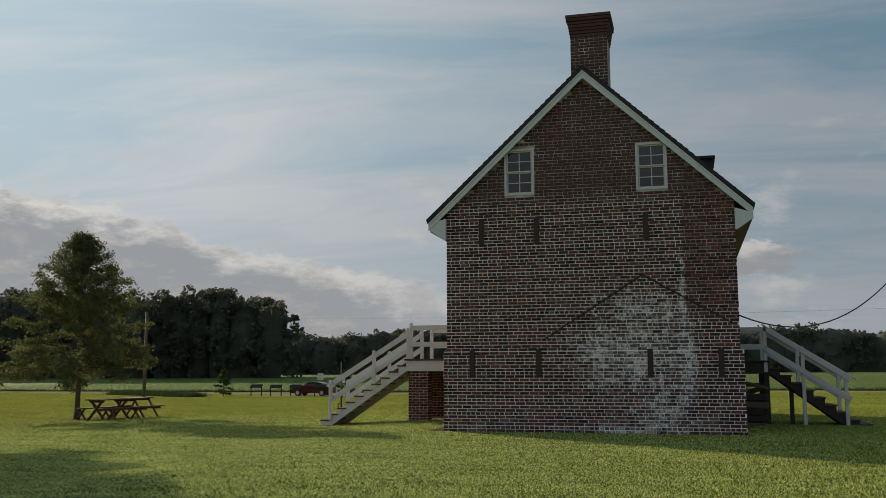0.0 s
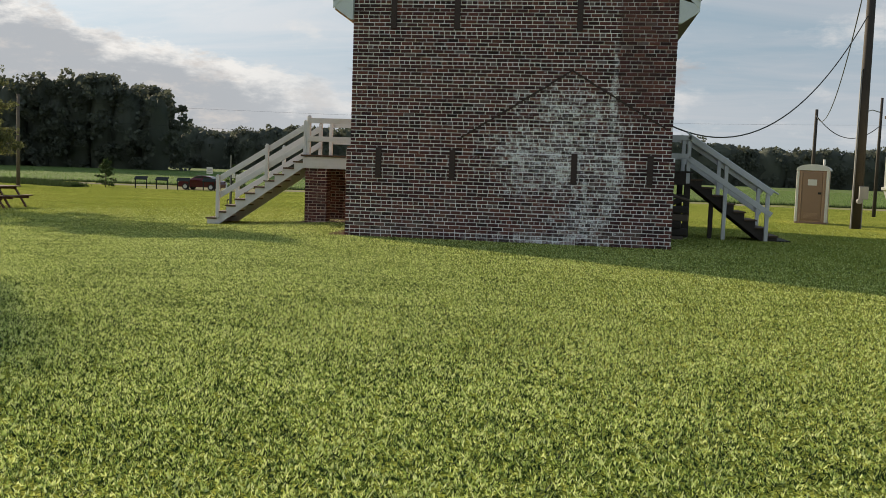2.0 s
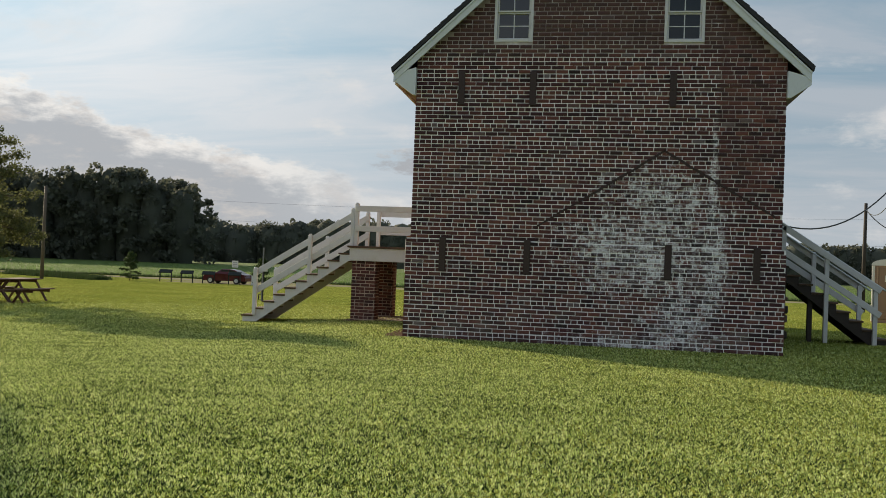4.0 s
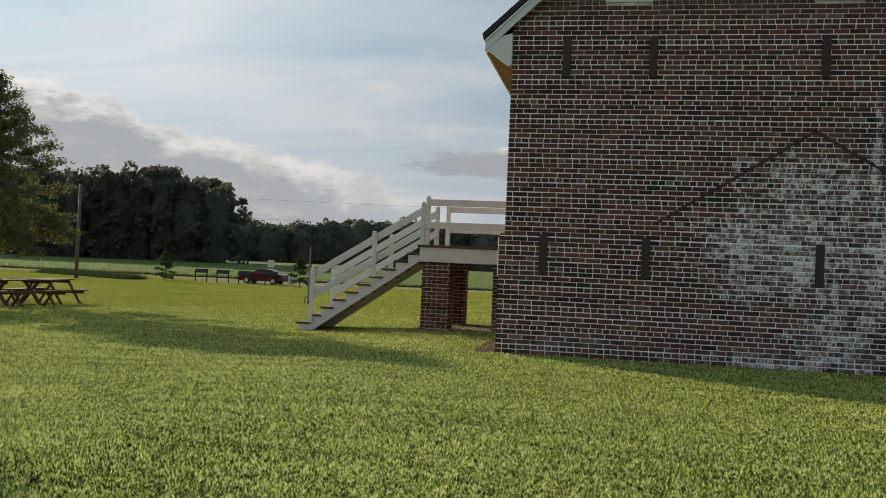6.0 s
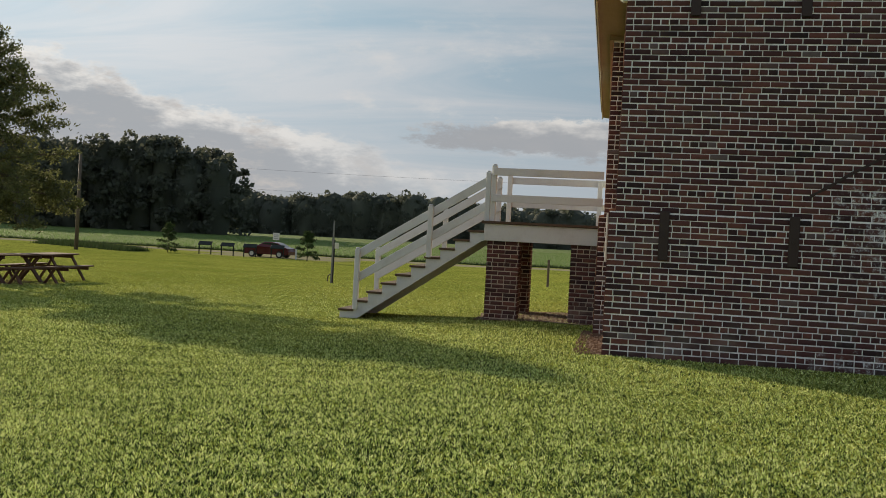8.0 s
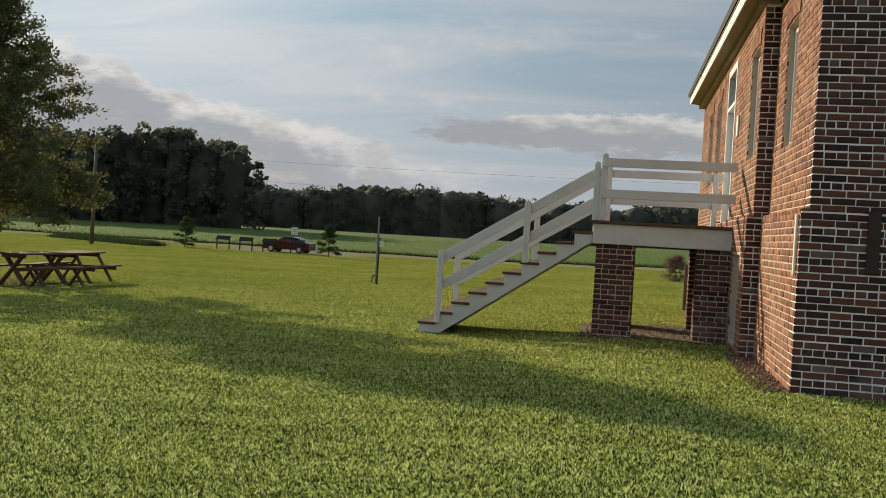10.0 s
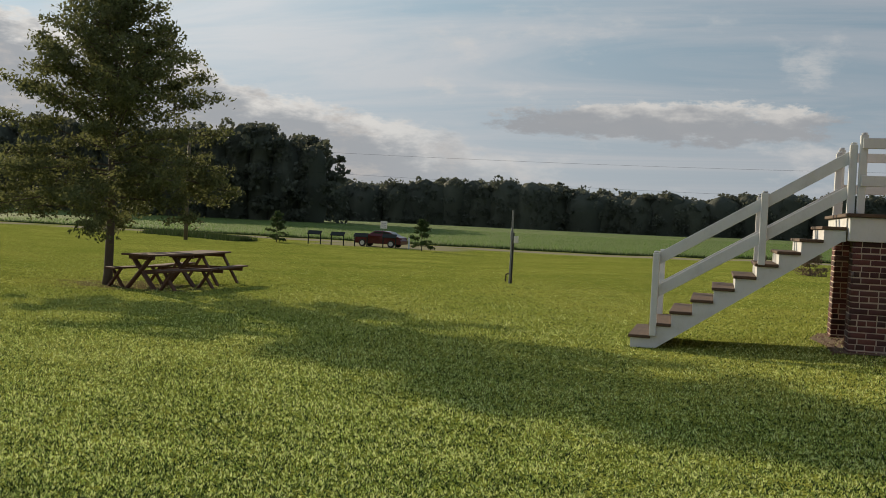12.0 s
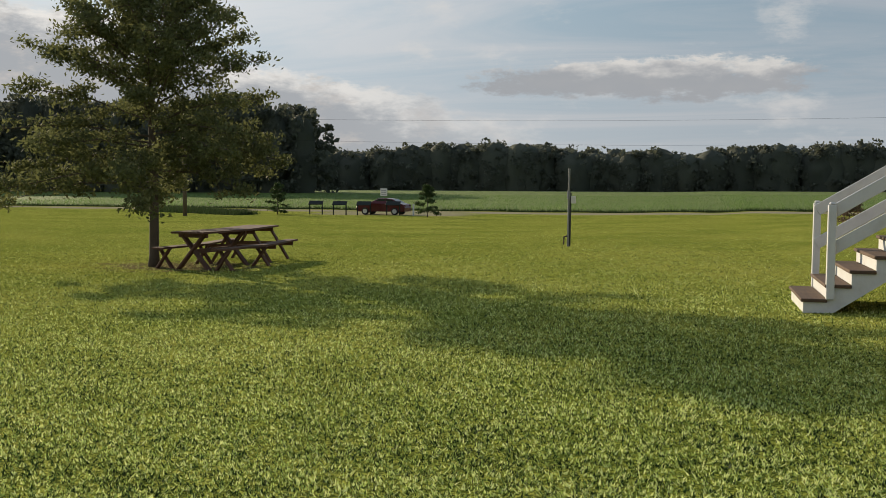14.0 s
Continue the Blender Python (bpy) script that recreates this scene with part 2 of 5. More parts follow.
def leaf_material(name, dark, light, trans=0.25, scale=0.7, lumps=0.0):
    m = Mat(name, 0.75, spec=0.15)
    r = m.rnd()
    c = m.mix(m.math("MULTIPLY", m.math("ADD", r, m.noise(scale, 3)), 0.5), dark, light)
    m.color(c)
    if lumps:
        m.bump(m.noise(0.9, 6, 0.75), 1.0, lumps)
    tr = m.n("ShaderNodeBsdfTranslucent")
    m.put(m.mix(0.5, c, tuple(min(1.0, v * 1.5) for v in light)), tr.inputs[0])
    mx = m.n("ShaderNodeMixShader")
    mx.inputs[0].default_value = trans
    m.t.links.new(m.b.outputs[0], mx.inputs[1])
    m.t.links.new(tr.outputs[0], mx.inputs[2])
    out = next(n for n in m.t.nodes if n.type == "OUTPUT_MATERIAL")
    m.t.links.new(mx.outputs[0], out.inputs[0])
    return m.m


def blade_material():
    """Grass blades: some pale tips, shade of gaps and swells put into their colour."""
    m = Mat("grass_blade", 0.7, spec=0.2)
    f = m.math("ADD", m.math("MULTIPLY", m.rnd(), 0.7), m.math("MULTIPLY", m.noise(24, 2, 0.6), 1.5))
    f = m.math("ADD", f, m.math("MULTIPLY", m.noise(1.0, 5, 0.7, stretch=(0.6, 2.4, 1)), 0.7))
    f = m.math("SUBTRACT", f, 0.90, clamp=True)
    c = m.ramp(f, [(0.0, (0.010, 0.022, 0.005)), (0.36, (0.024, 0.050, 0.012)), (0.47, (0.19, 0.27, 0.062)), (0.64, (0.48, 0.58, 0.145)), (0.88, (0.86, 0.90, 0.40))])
    m.color(c)
    tr = m.n("ShaderNodeBsdfTranslucent")
    m.put(c, tr.inputs[0])
    mx = m.n("ShaderNodeMixShader")
    mx.inputs[0].default_value = 0.3
    m.t.links.new(m.b.outputs[0], mx.inputs[1])
    m.t.links.new(tr.outputs[0], mx.inputs[2])
    out = next(n for n in m.t.nodes if n.type == "OUTPUT_MATERIAL")
    m.t.links.new(mx.outputs[0], out.inputs[0])
    return m.m


def lawn_material():
    m = Mat("lawn", 1.0, spec=0.0)
    p1, p2, p3, p4 = m.noise(0.23, 5, 0.6), m.noise(2.6, 5, 0.65), m.noise(52, 3, 0.7), m.noise(9, 4, 0.65)
    col = m.mix(m.step(p1, 0.35, 0.65), (0.32, 0.36, 0.06), (0.49, 0.49, 0.10))
    col = m.mix(m.step(p2, 0.4, 0.75, 0.0, 0.6), col, (0.46, 0.45, 0.10))
    # dark flecks put the shade between tufts and blades into the colour
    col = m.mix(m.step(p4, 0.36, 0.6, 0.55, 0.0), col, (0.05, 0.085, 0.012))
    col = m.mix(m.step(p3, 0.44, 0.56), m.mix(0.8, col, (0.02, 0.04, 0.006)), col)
    x, y, z = m.xyz(m.pos())
    road = m.math("MULTIPLY", m.step(m.noise(0.12, 3), 0.30, 0.5), m.math("MULTIPLY", m.step(y, 77.0, 79.0), m.step(y, 84.6, 83.8)))
    lot = m.math("MULTIPLY", m.math("MULTIPLY", m.step(x, -41, -38), m.step(x, -24, -27)), m.math("MULTIPLY", m.step(y, 69, 71), m.step(y, 80, 78)))
    col = m.mix(m.math("MAXIMUM", road, m.math("MULTIPLY", lot, 0.8)), col, (0.27, 0.24, 0.17))
    dx, dy = m.math("DIVIDE", m.math("ADD", x, 16.4), 2.6), m.math("DIVIDE", m.math("SUBTRACT", y, 10.2), 2.0)
    rr = m.math("ADD", m.math("SQRT", m.math("ADD", m.math("MULTIPLY", dx, dx), m.math("MULTIPLY", dy, dy))), m.math("MULTIPLY", m.math("SUBTRACT", p2, 0.5), 2.6))
    col = m.mix(m.step(rr, 0.75, 0.35, 0.0, 0.85), col, (0.15, 0.115, 0.07))
    m.color(col).bump(m.math("ADD", m.noise(55, 5, 0.7), m.noise(9, 4)), 0.45, 0.04)
    return m.m


def field_material():
    m = Mat("crop_field", 0.9, spec=0.15)
    col = m.mix(m.noise(0.12, 5, 0.6), (0.075, 0.12, 0.028), (0.16, 0.21, 0.05))
    col = m.mix(m.step(m.noise(1.2, 5, 0.7), 0.5, 0.75), col, (0.12, 0.17, 0.05))
    y = m.xyz(m.pos())[1]
    edge = m.math("MULTIPLY", m.step(y, 235, 250), 0.45)
    col = m.mix(edge, col, (0.28, 0.27, 0.16))
    m.color(col).bump(m.noise(3, 5, 0.7), 1.0, 0.3)
    return m.m


M = {
    "brick": brick_material(), "mortar": mortar_material(),
    "sunlit_brick": sunlit_brick_material(), "facade_mortar": facade_mortar_material(),
    "soffit_wood": wood("soffit_wood", (0.26, 0.20, 0.15), (0.36, 0.29, 0.225), stretch=(6, 0.4, 6)),
    "white": paint("white_paint", (0.60, 0.60, 0.59)),
    "trim": paint("trim_paint", (0.62, 0.66, 0.66), amount=0.25),
    "tread": wood("tread_wood", (0.045, 0.028, 0.019), (0.16, 0.10, 0.062), stretch=(4, 0.4, 4)),
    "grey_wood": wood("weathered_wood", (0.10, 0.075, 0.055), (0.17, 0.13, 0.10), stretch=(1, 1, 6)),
    "table_wood": wood("table_wood", (0.085, 0.042, 0.028), (0.16, 0.085, 0.055), stretch=(0.5, 5, 5)),
    "bare_wood": wood("bare_wood", (0.30, 0.25, 0.18), (0.42, 0.35, 0.26)),
    "shingle": plain("shingle", (0.035, 0.036, 0.038), 0.85, vary=0.6, scale=4),
    "iron": plain("rusted_iron", (0.045, 0.027, 0.022), 0.6, 0.3),
    "pole_wood": wood("tarred_wood", (0.03, 0.024, 0.02), (0.065, 0.052, 0.042), stretch=(1, 1, 6)),
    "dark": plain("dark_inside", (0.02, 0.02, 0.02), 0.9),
    "lawn": lawn_material(), "field": field_material(),
    "bark": wood("bark", (0.07, 0.055, 0.04), (0.14, 0.11, 0.085), 0.95, (4, 4, 1)),
    "leaf": leaf_material("oak_leaf", (0.020, 0.030, 0.012), (0.185, 0.195, 0.08), 0.3),
    # far_leaf tones are lightened and greyed to carry distance haze
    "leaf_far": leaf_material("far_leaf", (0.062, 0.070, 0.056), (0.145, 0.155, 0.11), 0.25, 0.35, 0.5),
    "leaf_small": leaf_material("sapling_leaf", (0.03, 0.05, 0.016), (0.06, 0.09, 0.03), 0.2),
    "blade": blade_material(),
    "crop": leaf_material("crop_leaf", (0.06, 0.125, 0.03), (0.21, 0.31, 0.095), 0.3, 0.3),
    "dead": leaf_material("dead_leaf", (0.10, 0.065, 0.045), (0.24, 0.17, 0.12), 0.2, 2.0),
    "dry": leaf_material("dry_grass", (0.12, 0.16, 0.04), (0.30, 0.32, 0.10), 0.3, 0.5),
    "soil": plain("bare_soil", (0.17, 0.105, 0.065), 0.95, vary=0.5, scale=9),
    "car_paint": plain("car_paint", (0.09, 0.010, 0.014), 0.25, 0.2, 0.1),
    "tyre": plain("tyre", (0.02, 0.02, 0.02), 0.85),
    "chrome": plain("rim_metal", (0.55, 0.55, 0.56), 0.35, 0.9, 0.1),
    "tan": plain("tan_plastic", (0.40, 0.255, 0.165), 0.5, vary=0.2),
    "tan_dark": plain("brown_plastic", (0.29, 0.18, 0.115), 0.5, vary=0.2),
    "pale": plain("pale_plastic", (0.70, 0.68, 0.62), 0.5, vary=0.15),
    "panel": plain("sign_panel", (0.022, 0.028, 0.024), 0.8, vary=0.3, spec=0.2),
    "cable": plain("cable", (0.03, 0.03, 0.03), 0.6),
    "steel": plain("galvanised_steel", (0.26, 0.26, 0.26), 0.7, 0.3),
    "lettering": plain("faded_lettering", (0.36, 0.35, 0.33), 0.8),
    "board": paint("hull_paint", (0.72, 0.70, 0.64), (0.40, 0.36, 0.28), 0.5),
}


def glass_material():
    m = Mat("window_glass", 0.08, spec=0.5)
    m.color((0.012, 0.015, 0.02)).bump(m.noise(3, 2), 0.05, 0.01)
    return m.m


M["glass"] = glass_material()

# ---- mesh helpers ----


def place(ob, parent=None, matrix=None):
    if parent is not None:
        ob.parent = parent
    if matrix is not None:
        ob.matrix_basis = matrix
    return ob


def thing(name, label, category, matrix=None, group="", kind=""):
    ob = new(name)
    ob.empty_display_size = 0.2
    if matrix is not None:
        ob.matrix_basis = matrix
    return tagged(ob, label, category, group, kind)


def part(name, bm, material, parent=None, label="", smooth=False, matrix=None):
    me = bpy.data.meshes.new(name)
    bm.to_mesh(me)
    bm.free()
    for mt in material if isinstance(material, (list, tuple)) else [material]:
        me.materials.append(mt)
    if smooth:
        me.shade_smooth()
    ob = place(new(name, me), parent, matrix)
    return tagged(ob, label)


def raw(name, verts, faces, material, parent=None, label="", smooth=False):
    """A mesh from arrays of vertices and of quads or triangles."""
    verts, faces = np.asarray(verts, np.float32), np.asarray(faces, np.int32)
    me = bpy.data.meshes.new(name)
    me.vertices.add(len(verts))
    me.vertices.foreach_set("co", verts.ravel())
    k = faces.shape[1]
    me.loops.add(faces.size)
    me.loops.foreach_set("vertex_index", faces.ravel())
    me.polygons.add(len(faces))
    me.polygons.foreach_set("loop_start", np.arange(len(faces), dtype=np.int32) * k)
    me.polygons.foreach_set("loop_total", np.full(len(faces), k, np.int32))
    if smooth:
        me.polygons.foreach_set("use_smooth", np.ones(len(faces), bool))
    me.update(calc_edges=True)
    me.materials.append(material)
    return tagged(place(new(name, me), parent), label)


def box(bm, x0, x1, y0, y1, z0, z1, bevel=0.0, m=None):
    c = Matrix.Translation(((x0 + x1) / 2, (y0 + y1) / 2, (z0 + z1) / 2)) @ Matrix.Diagonal((x1 - x0, y1 - y0, z1 - z0, 1))
    r = bmesh.ops.create_cube(bm, size=1.0, matrix=(m @ c) if m is not None else c)
    if bevel:
        es = list({e for v in r["verts"] for e in v.link_edges})
        bmesh.ops.bevel(bm, geom=es, offset=bevel, segments=1, affect="EDGES")
    return bm


def box_bm(*a, **k):
    return box(bmesh.new(), *a, **k)


def beam(bm, p, q, w, h, bevel=0.006, up=(0, 0, 1)):
    """A board from p to q, w wide and h high."""
    p, q = Vector(p), Vector(q)
    d = (q - p)
    x = d.normalized()
    y = Vector(up).cross(x).normalized()
    z = x.cross(y)
    m = Matrix((x, y, z)).transposed().to_4x4()
    m.translation = (p + q) / 2
    L = d.length / 2
    return box(bm, -L, L, -w / 2, w / 2, -h / 2, h / 2, bevel, m)


def beam_bm(*a, **k):
    return beam(bmesh.new(), *a, **k)


def tube(bm, pts, radii, seg=8, cap=True):
    rings = []
    for i, p in enumerate(pts):
        p = Vector(p)
        a, b = Vector(pts[max(i - 1, 0)]), Vector(pts[min(i + 1, len(pts) - 1)])
        t = (b - a).normalized()
        u = t.orthogonal().normalized() if abs(t.z) < 0.99 else Vector((1, 0, 0))
        if abs(t.z) < 0.99:
            u = t.cross(Vector((0, 0, 1))).normalized()
        v = t.cross(u).normalized()
        r = radii[i] if isinstance(radii, (list, tuple)) else radii
        rings.append([bm.verts.new(p + (u * math.cos(2 * math.pi * k / seg) + v * math.sin(2 * math.pi * k / seg)) * r) for k in range(seg)])
    for a, b in zip(rings, rings[1:]):
        for k in range(seg):
            bm.faces.new((a[k], a[(k + 1) % seg], b[(k + 1) % seg], b[k]))
    if cap:
        bm.faces.new(list(reversed(rings[0])))
        bm.faces.new(rings[-1])
    return bm


def tube_bm(*a, **k):
    return tube(bmesh.new(), *a, **k)


def prism(bm, poly, y0, y1):
    """The polygon of (x, z) points, extruded along y."""
    a = [bm.verts.new((x, y0, z)) for x, z in poly]
    b = [bm.verts.new((x, y1, z)) for x, z in poly]
    bm.faces.new(a)
    bm.faces.new(list(reversed(b)))
    n = len(poly)
    for i in range(n):
        bm.faces.new((a[i], b[i], b[(i + 1) % n], a[(i + 1) % n]))
    bmesh.ops.recalc_face_normals(bm, faces=bm.faces[:])
    return bm


def prism_bm(*a):
    return prism(bmesh.new(), *a)


def smooth(v, a, b):
    t = np.clip((v - a) / (b - a), 0, 1)
    return t * t * (3 - 2 * t)


def gz(x, y):
    """Height of the ground."""
    x, y = np.asarray(x, float), np.asarray(y, float)
    z = -0.19 * smooth(-x, 1.0, 5.0) - 0.16 * smooth(-x, 6.0, 16.0) - 0.1 * smooth(y, 4.0, 18.0)
    z = z - 0.85 * smooth(y, 20.0, 66.0) + 0.7 * smooth(y, 95.0, 160.0)
    return z + 0.02 * np.sin(x * 0.7 + 1) * np.sin(y * 0.53) * smooth(np.hypot(x - 3.4, y - 6), 7, 14)


# ---- ground ----
def build_ground():
    def axis(lo, hi, fine0, fine1, step):
        mid = np.arange(fine0, fine1 + 1e-6, step)
        left = fine0 - np.geomspace(step, fine0 - lo, 26)[::-1]
        right = fine1 + np.geomspace(step, hi - fine1, 26)
        return np.concatenate([left, mid, right])

    xs, ys = axis(-3000, 3000, -40, 30, 0.8), axis(-1500, 4000, -40, 90, 0.8)
    X, Y = np.meshgrid(xs, ys)
    V = np.stack([X, Y, gz(X, Y)], -1).reshape(-1, 3)
    nx, ny = len(xs), len(ys)
    i = (np.arange(ny - 1)[:, None] * nx + np.arange(nx - 1)).ravel()
    F = np.stack([i, i + 1, i + nx + 1, i + nx], -1)
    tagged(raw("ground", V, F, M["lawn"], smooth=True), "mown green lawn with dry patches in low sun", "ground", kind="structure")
    xs, ys = np.linspace(-320, 320, 120), np.linspace(86, 262, 90)
    X, Y = np.meshgrid(xs, ys)
    Z = gz(X, Y) + 0.12 + 0.25 * smooth(Y, 86, 91)
    V = np.stack([X, Y, Z], -1).reshape(-1, 3)
    nx, ny = len(xs), len(ys)
    i = (np.arange(ny - 1)[:, None] * nx + np.arange(nx - 1)).ravel()
    F = np.stack([i, i + 1, i + nx + 1, i + nx], -1)
    tagged(raw("field", V, F, M["field"], smooth=True), "flat field of low green crop before dark woods", "field", kind="structure")


build_ground()

# ---- house ----
W, L0, L1 = 6.73, 2.88, 12.8
LEDGE, EAVE = 1.83, 4.62
TURN = 0.012
RIDGE_X, RIDGE_Z = 3.38, 8.43
EX0, EX1, EZ = -0.36, 7.06, 4.943
SLOPE = (RIDGE_Z - EZ) / (RIDGE_X - EX0)
house = thing("house", "old two-storey red brick house with steep dark shingled roof", "house")


def roof_z(x):
    return RIDGE_Z - SLOPE * abs(x - RIDGE_X)


def wall_mesh(u0, u1, z0, top, holes, depth, cuts=()):
    """A wall in its own plane: u along x, front at y = 0, going back; holes as (u0, u1, z0, z1)."""
    us = sorted({u0, u1, *cuts, *(h[0] for h in holes), *(h[1] for h in holes)})
    bm = bmesh.new()
    for a, b in zip(us, us[1:]):
        spans = sorted((h[2], h[3]) for h in holes if h[0] < (a + b) / 2 < h[1])
        z = z0
        for lo, hi in spans:
            prism(bm, [(a, z), (b, z), (b, lo), (a, lo)], 0, depth)
            z = hi
        prism(bm, [(a, z), (b, z), (b, top(b)), (a, top(a))], 0, depth)
    bmesh.ops.remove_doubles(bm, verts=bm.verts[:], dist=0.0005)
    return bm


BR_L, BR_H, COURSE, JOINT = 0.2105, 0.0612, 0.0763, 0.0140
BRICKS = []
SUNLIT = set()


def lay(frame_m, u0, u1, z0, z1, top, holes, near, parent, seed, proud=0.0055, closer=True):
    """Lays bricks in courses: three of stretchers, one of headers. Notes each as (matrix, length, near, parent)."""
    rng = random.Random(seed)
    n = int(round((z1 - z0) / COURSE))
    for c in range(n):
        z = z0 + c * COURSE
        header = c % 4 == 3
        step = (BR_L - JOINT) / 2 + JOINT if header else BR_L + JOINT
        u = u0 - (0.0 if c % 2 else step / 2) - (rng.uniform(0, 0.02) if c % 2 else 0)
        wob = rng.uniform(-0.003, 0.003)
        while u < u1:
            cut = rng.uniform(-0.007, 0.007)
            a, b = max(u, u0), min(u + step + cut - JOINT, u1)
            u += step + cut
            if b - a < 0.035:
                continue
            zt = z + BR_H
            if zt > min(top(a), top(b)):
                continue
            segs = [(a, b)]
            for h in holes:
                if zt > h[2] + 0.005 and z < h[3] - 0.005:
                    segs = [s for a1, b1 in segs for s in ((a1, min(b1, h[0])), (max(a1, h[1]), b1)) if s[1] - s[0] > 0.035]
            for a1, b1 in segs:
                pr = proud + rng.uniform(-0.0025, 0.003)
                m = frame_m @ Matrix.Translation(((a1 + b1) / 2, -pr, z + BR_H / 2 + wob + rng.uniform(-0.002, 0.002)))
                BRICKS.append((m, round((b1 - a1) / 0.008) * 0.008, near((a1 + b1) / 2, z), parent, rng.random()))


def window_unit(name, w, h, cols, rows, parent, matrix, label="", sill=True, frame_w=0.07):
    """A sash window: the frame is the part, with sashes, panes and sill under it. Faces -y; origin at the middle of its foot."""
    bm = bmesh.new()
    for x0, x1, z0, z1 in ((-w / 2, -w / 2 + frame_w, 0, h), (w / 2 - frame_w, w / 2, 0, h), (-w / 2 + frame_w, w / 2 - frame_w, h - frame_w, h), (-w / 2 + frame_w, w / 2 - frame_w, 0, frame_w)):
        box(bm, x0, x1, -0.02, 0.10, z0, z1, 0.006)
    fr = part(name, bm, M["white"], parent, label, matrix=matrix)
    iw, ih = w - 2 * frame_w, h - 2 * frame_w
    for k, nm in enumerate(("lower_sash", "upper_sash")):
        z0 = frame_w + k * ih / 2
        yy = 0.045 if k == 0 else 0.015
        bm = bmesh.new()
        s = 0.03
        box(bm, -iw / 2, iw / 2, yy, yy + 0.028, z0, z0 + s, 0.003)
        box(bm, -iw / 2, iw / 2, yy, yy + 0.028, z0 + ih / 2 - s, z0 + ih / 2, 0.003)
        box(bm, -iw / 2, -iw / 2 + s, yy, yy + 0.028, z0 + s, z0 + ih / 2 - s, 0.003)
        box(bm, iw / 2 - s, iw / 2, yy, yy + 0.028, z0 + s, z0 + ih / 2 - s, 0.003)
        for c in range(1, cols):
            x = -iw / 2 + c * iw / cols
            box(bm, x - 0.009, x + 0.009, yy + 0.002, yy + 0.026, z0 + s, z0 + ih / 2 - s)
        for r in range(1, rows):
            z = z0 + s + r * (ih / 2 - 2 * s) / rows
            box(bm, -iw / 2 + s, iw / 2 - s, yy + 0.003, yy + 0.025, z - 0.009, z + 0.009)
        part(nm, bm, M["white"], fr)
        pw, ph = iw / cols, (ih / 2 - 2 * s) / rows
        for c in range(cols):
            for r in range(rows):
                x0, zz = -iw / 2 + c * pw + 0.01, z0 + s + r * ph + 0.01
                part("pane", box_bm(x0, x0 + pw - 0.02, yy + 0.012, yy + 0.016, zz, zz + ph - 0.02), M["glass"], fr)
    if sill:
        part("sill", box_bm(-w / 2 - 0.04, w / 2 + 0.04, -0.07, 0.1, -0.06, -0.002, 0.008), M["white"], fr)
    return fr


GW = [(1.49, 2.20, 5.46, 6.57), (4.53, 5.23, 5.45, 6.54)]


def under_roof(x):
    return roof_z(x) - 0.16


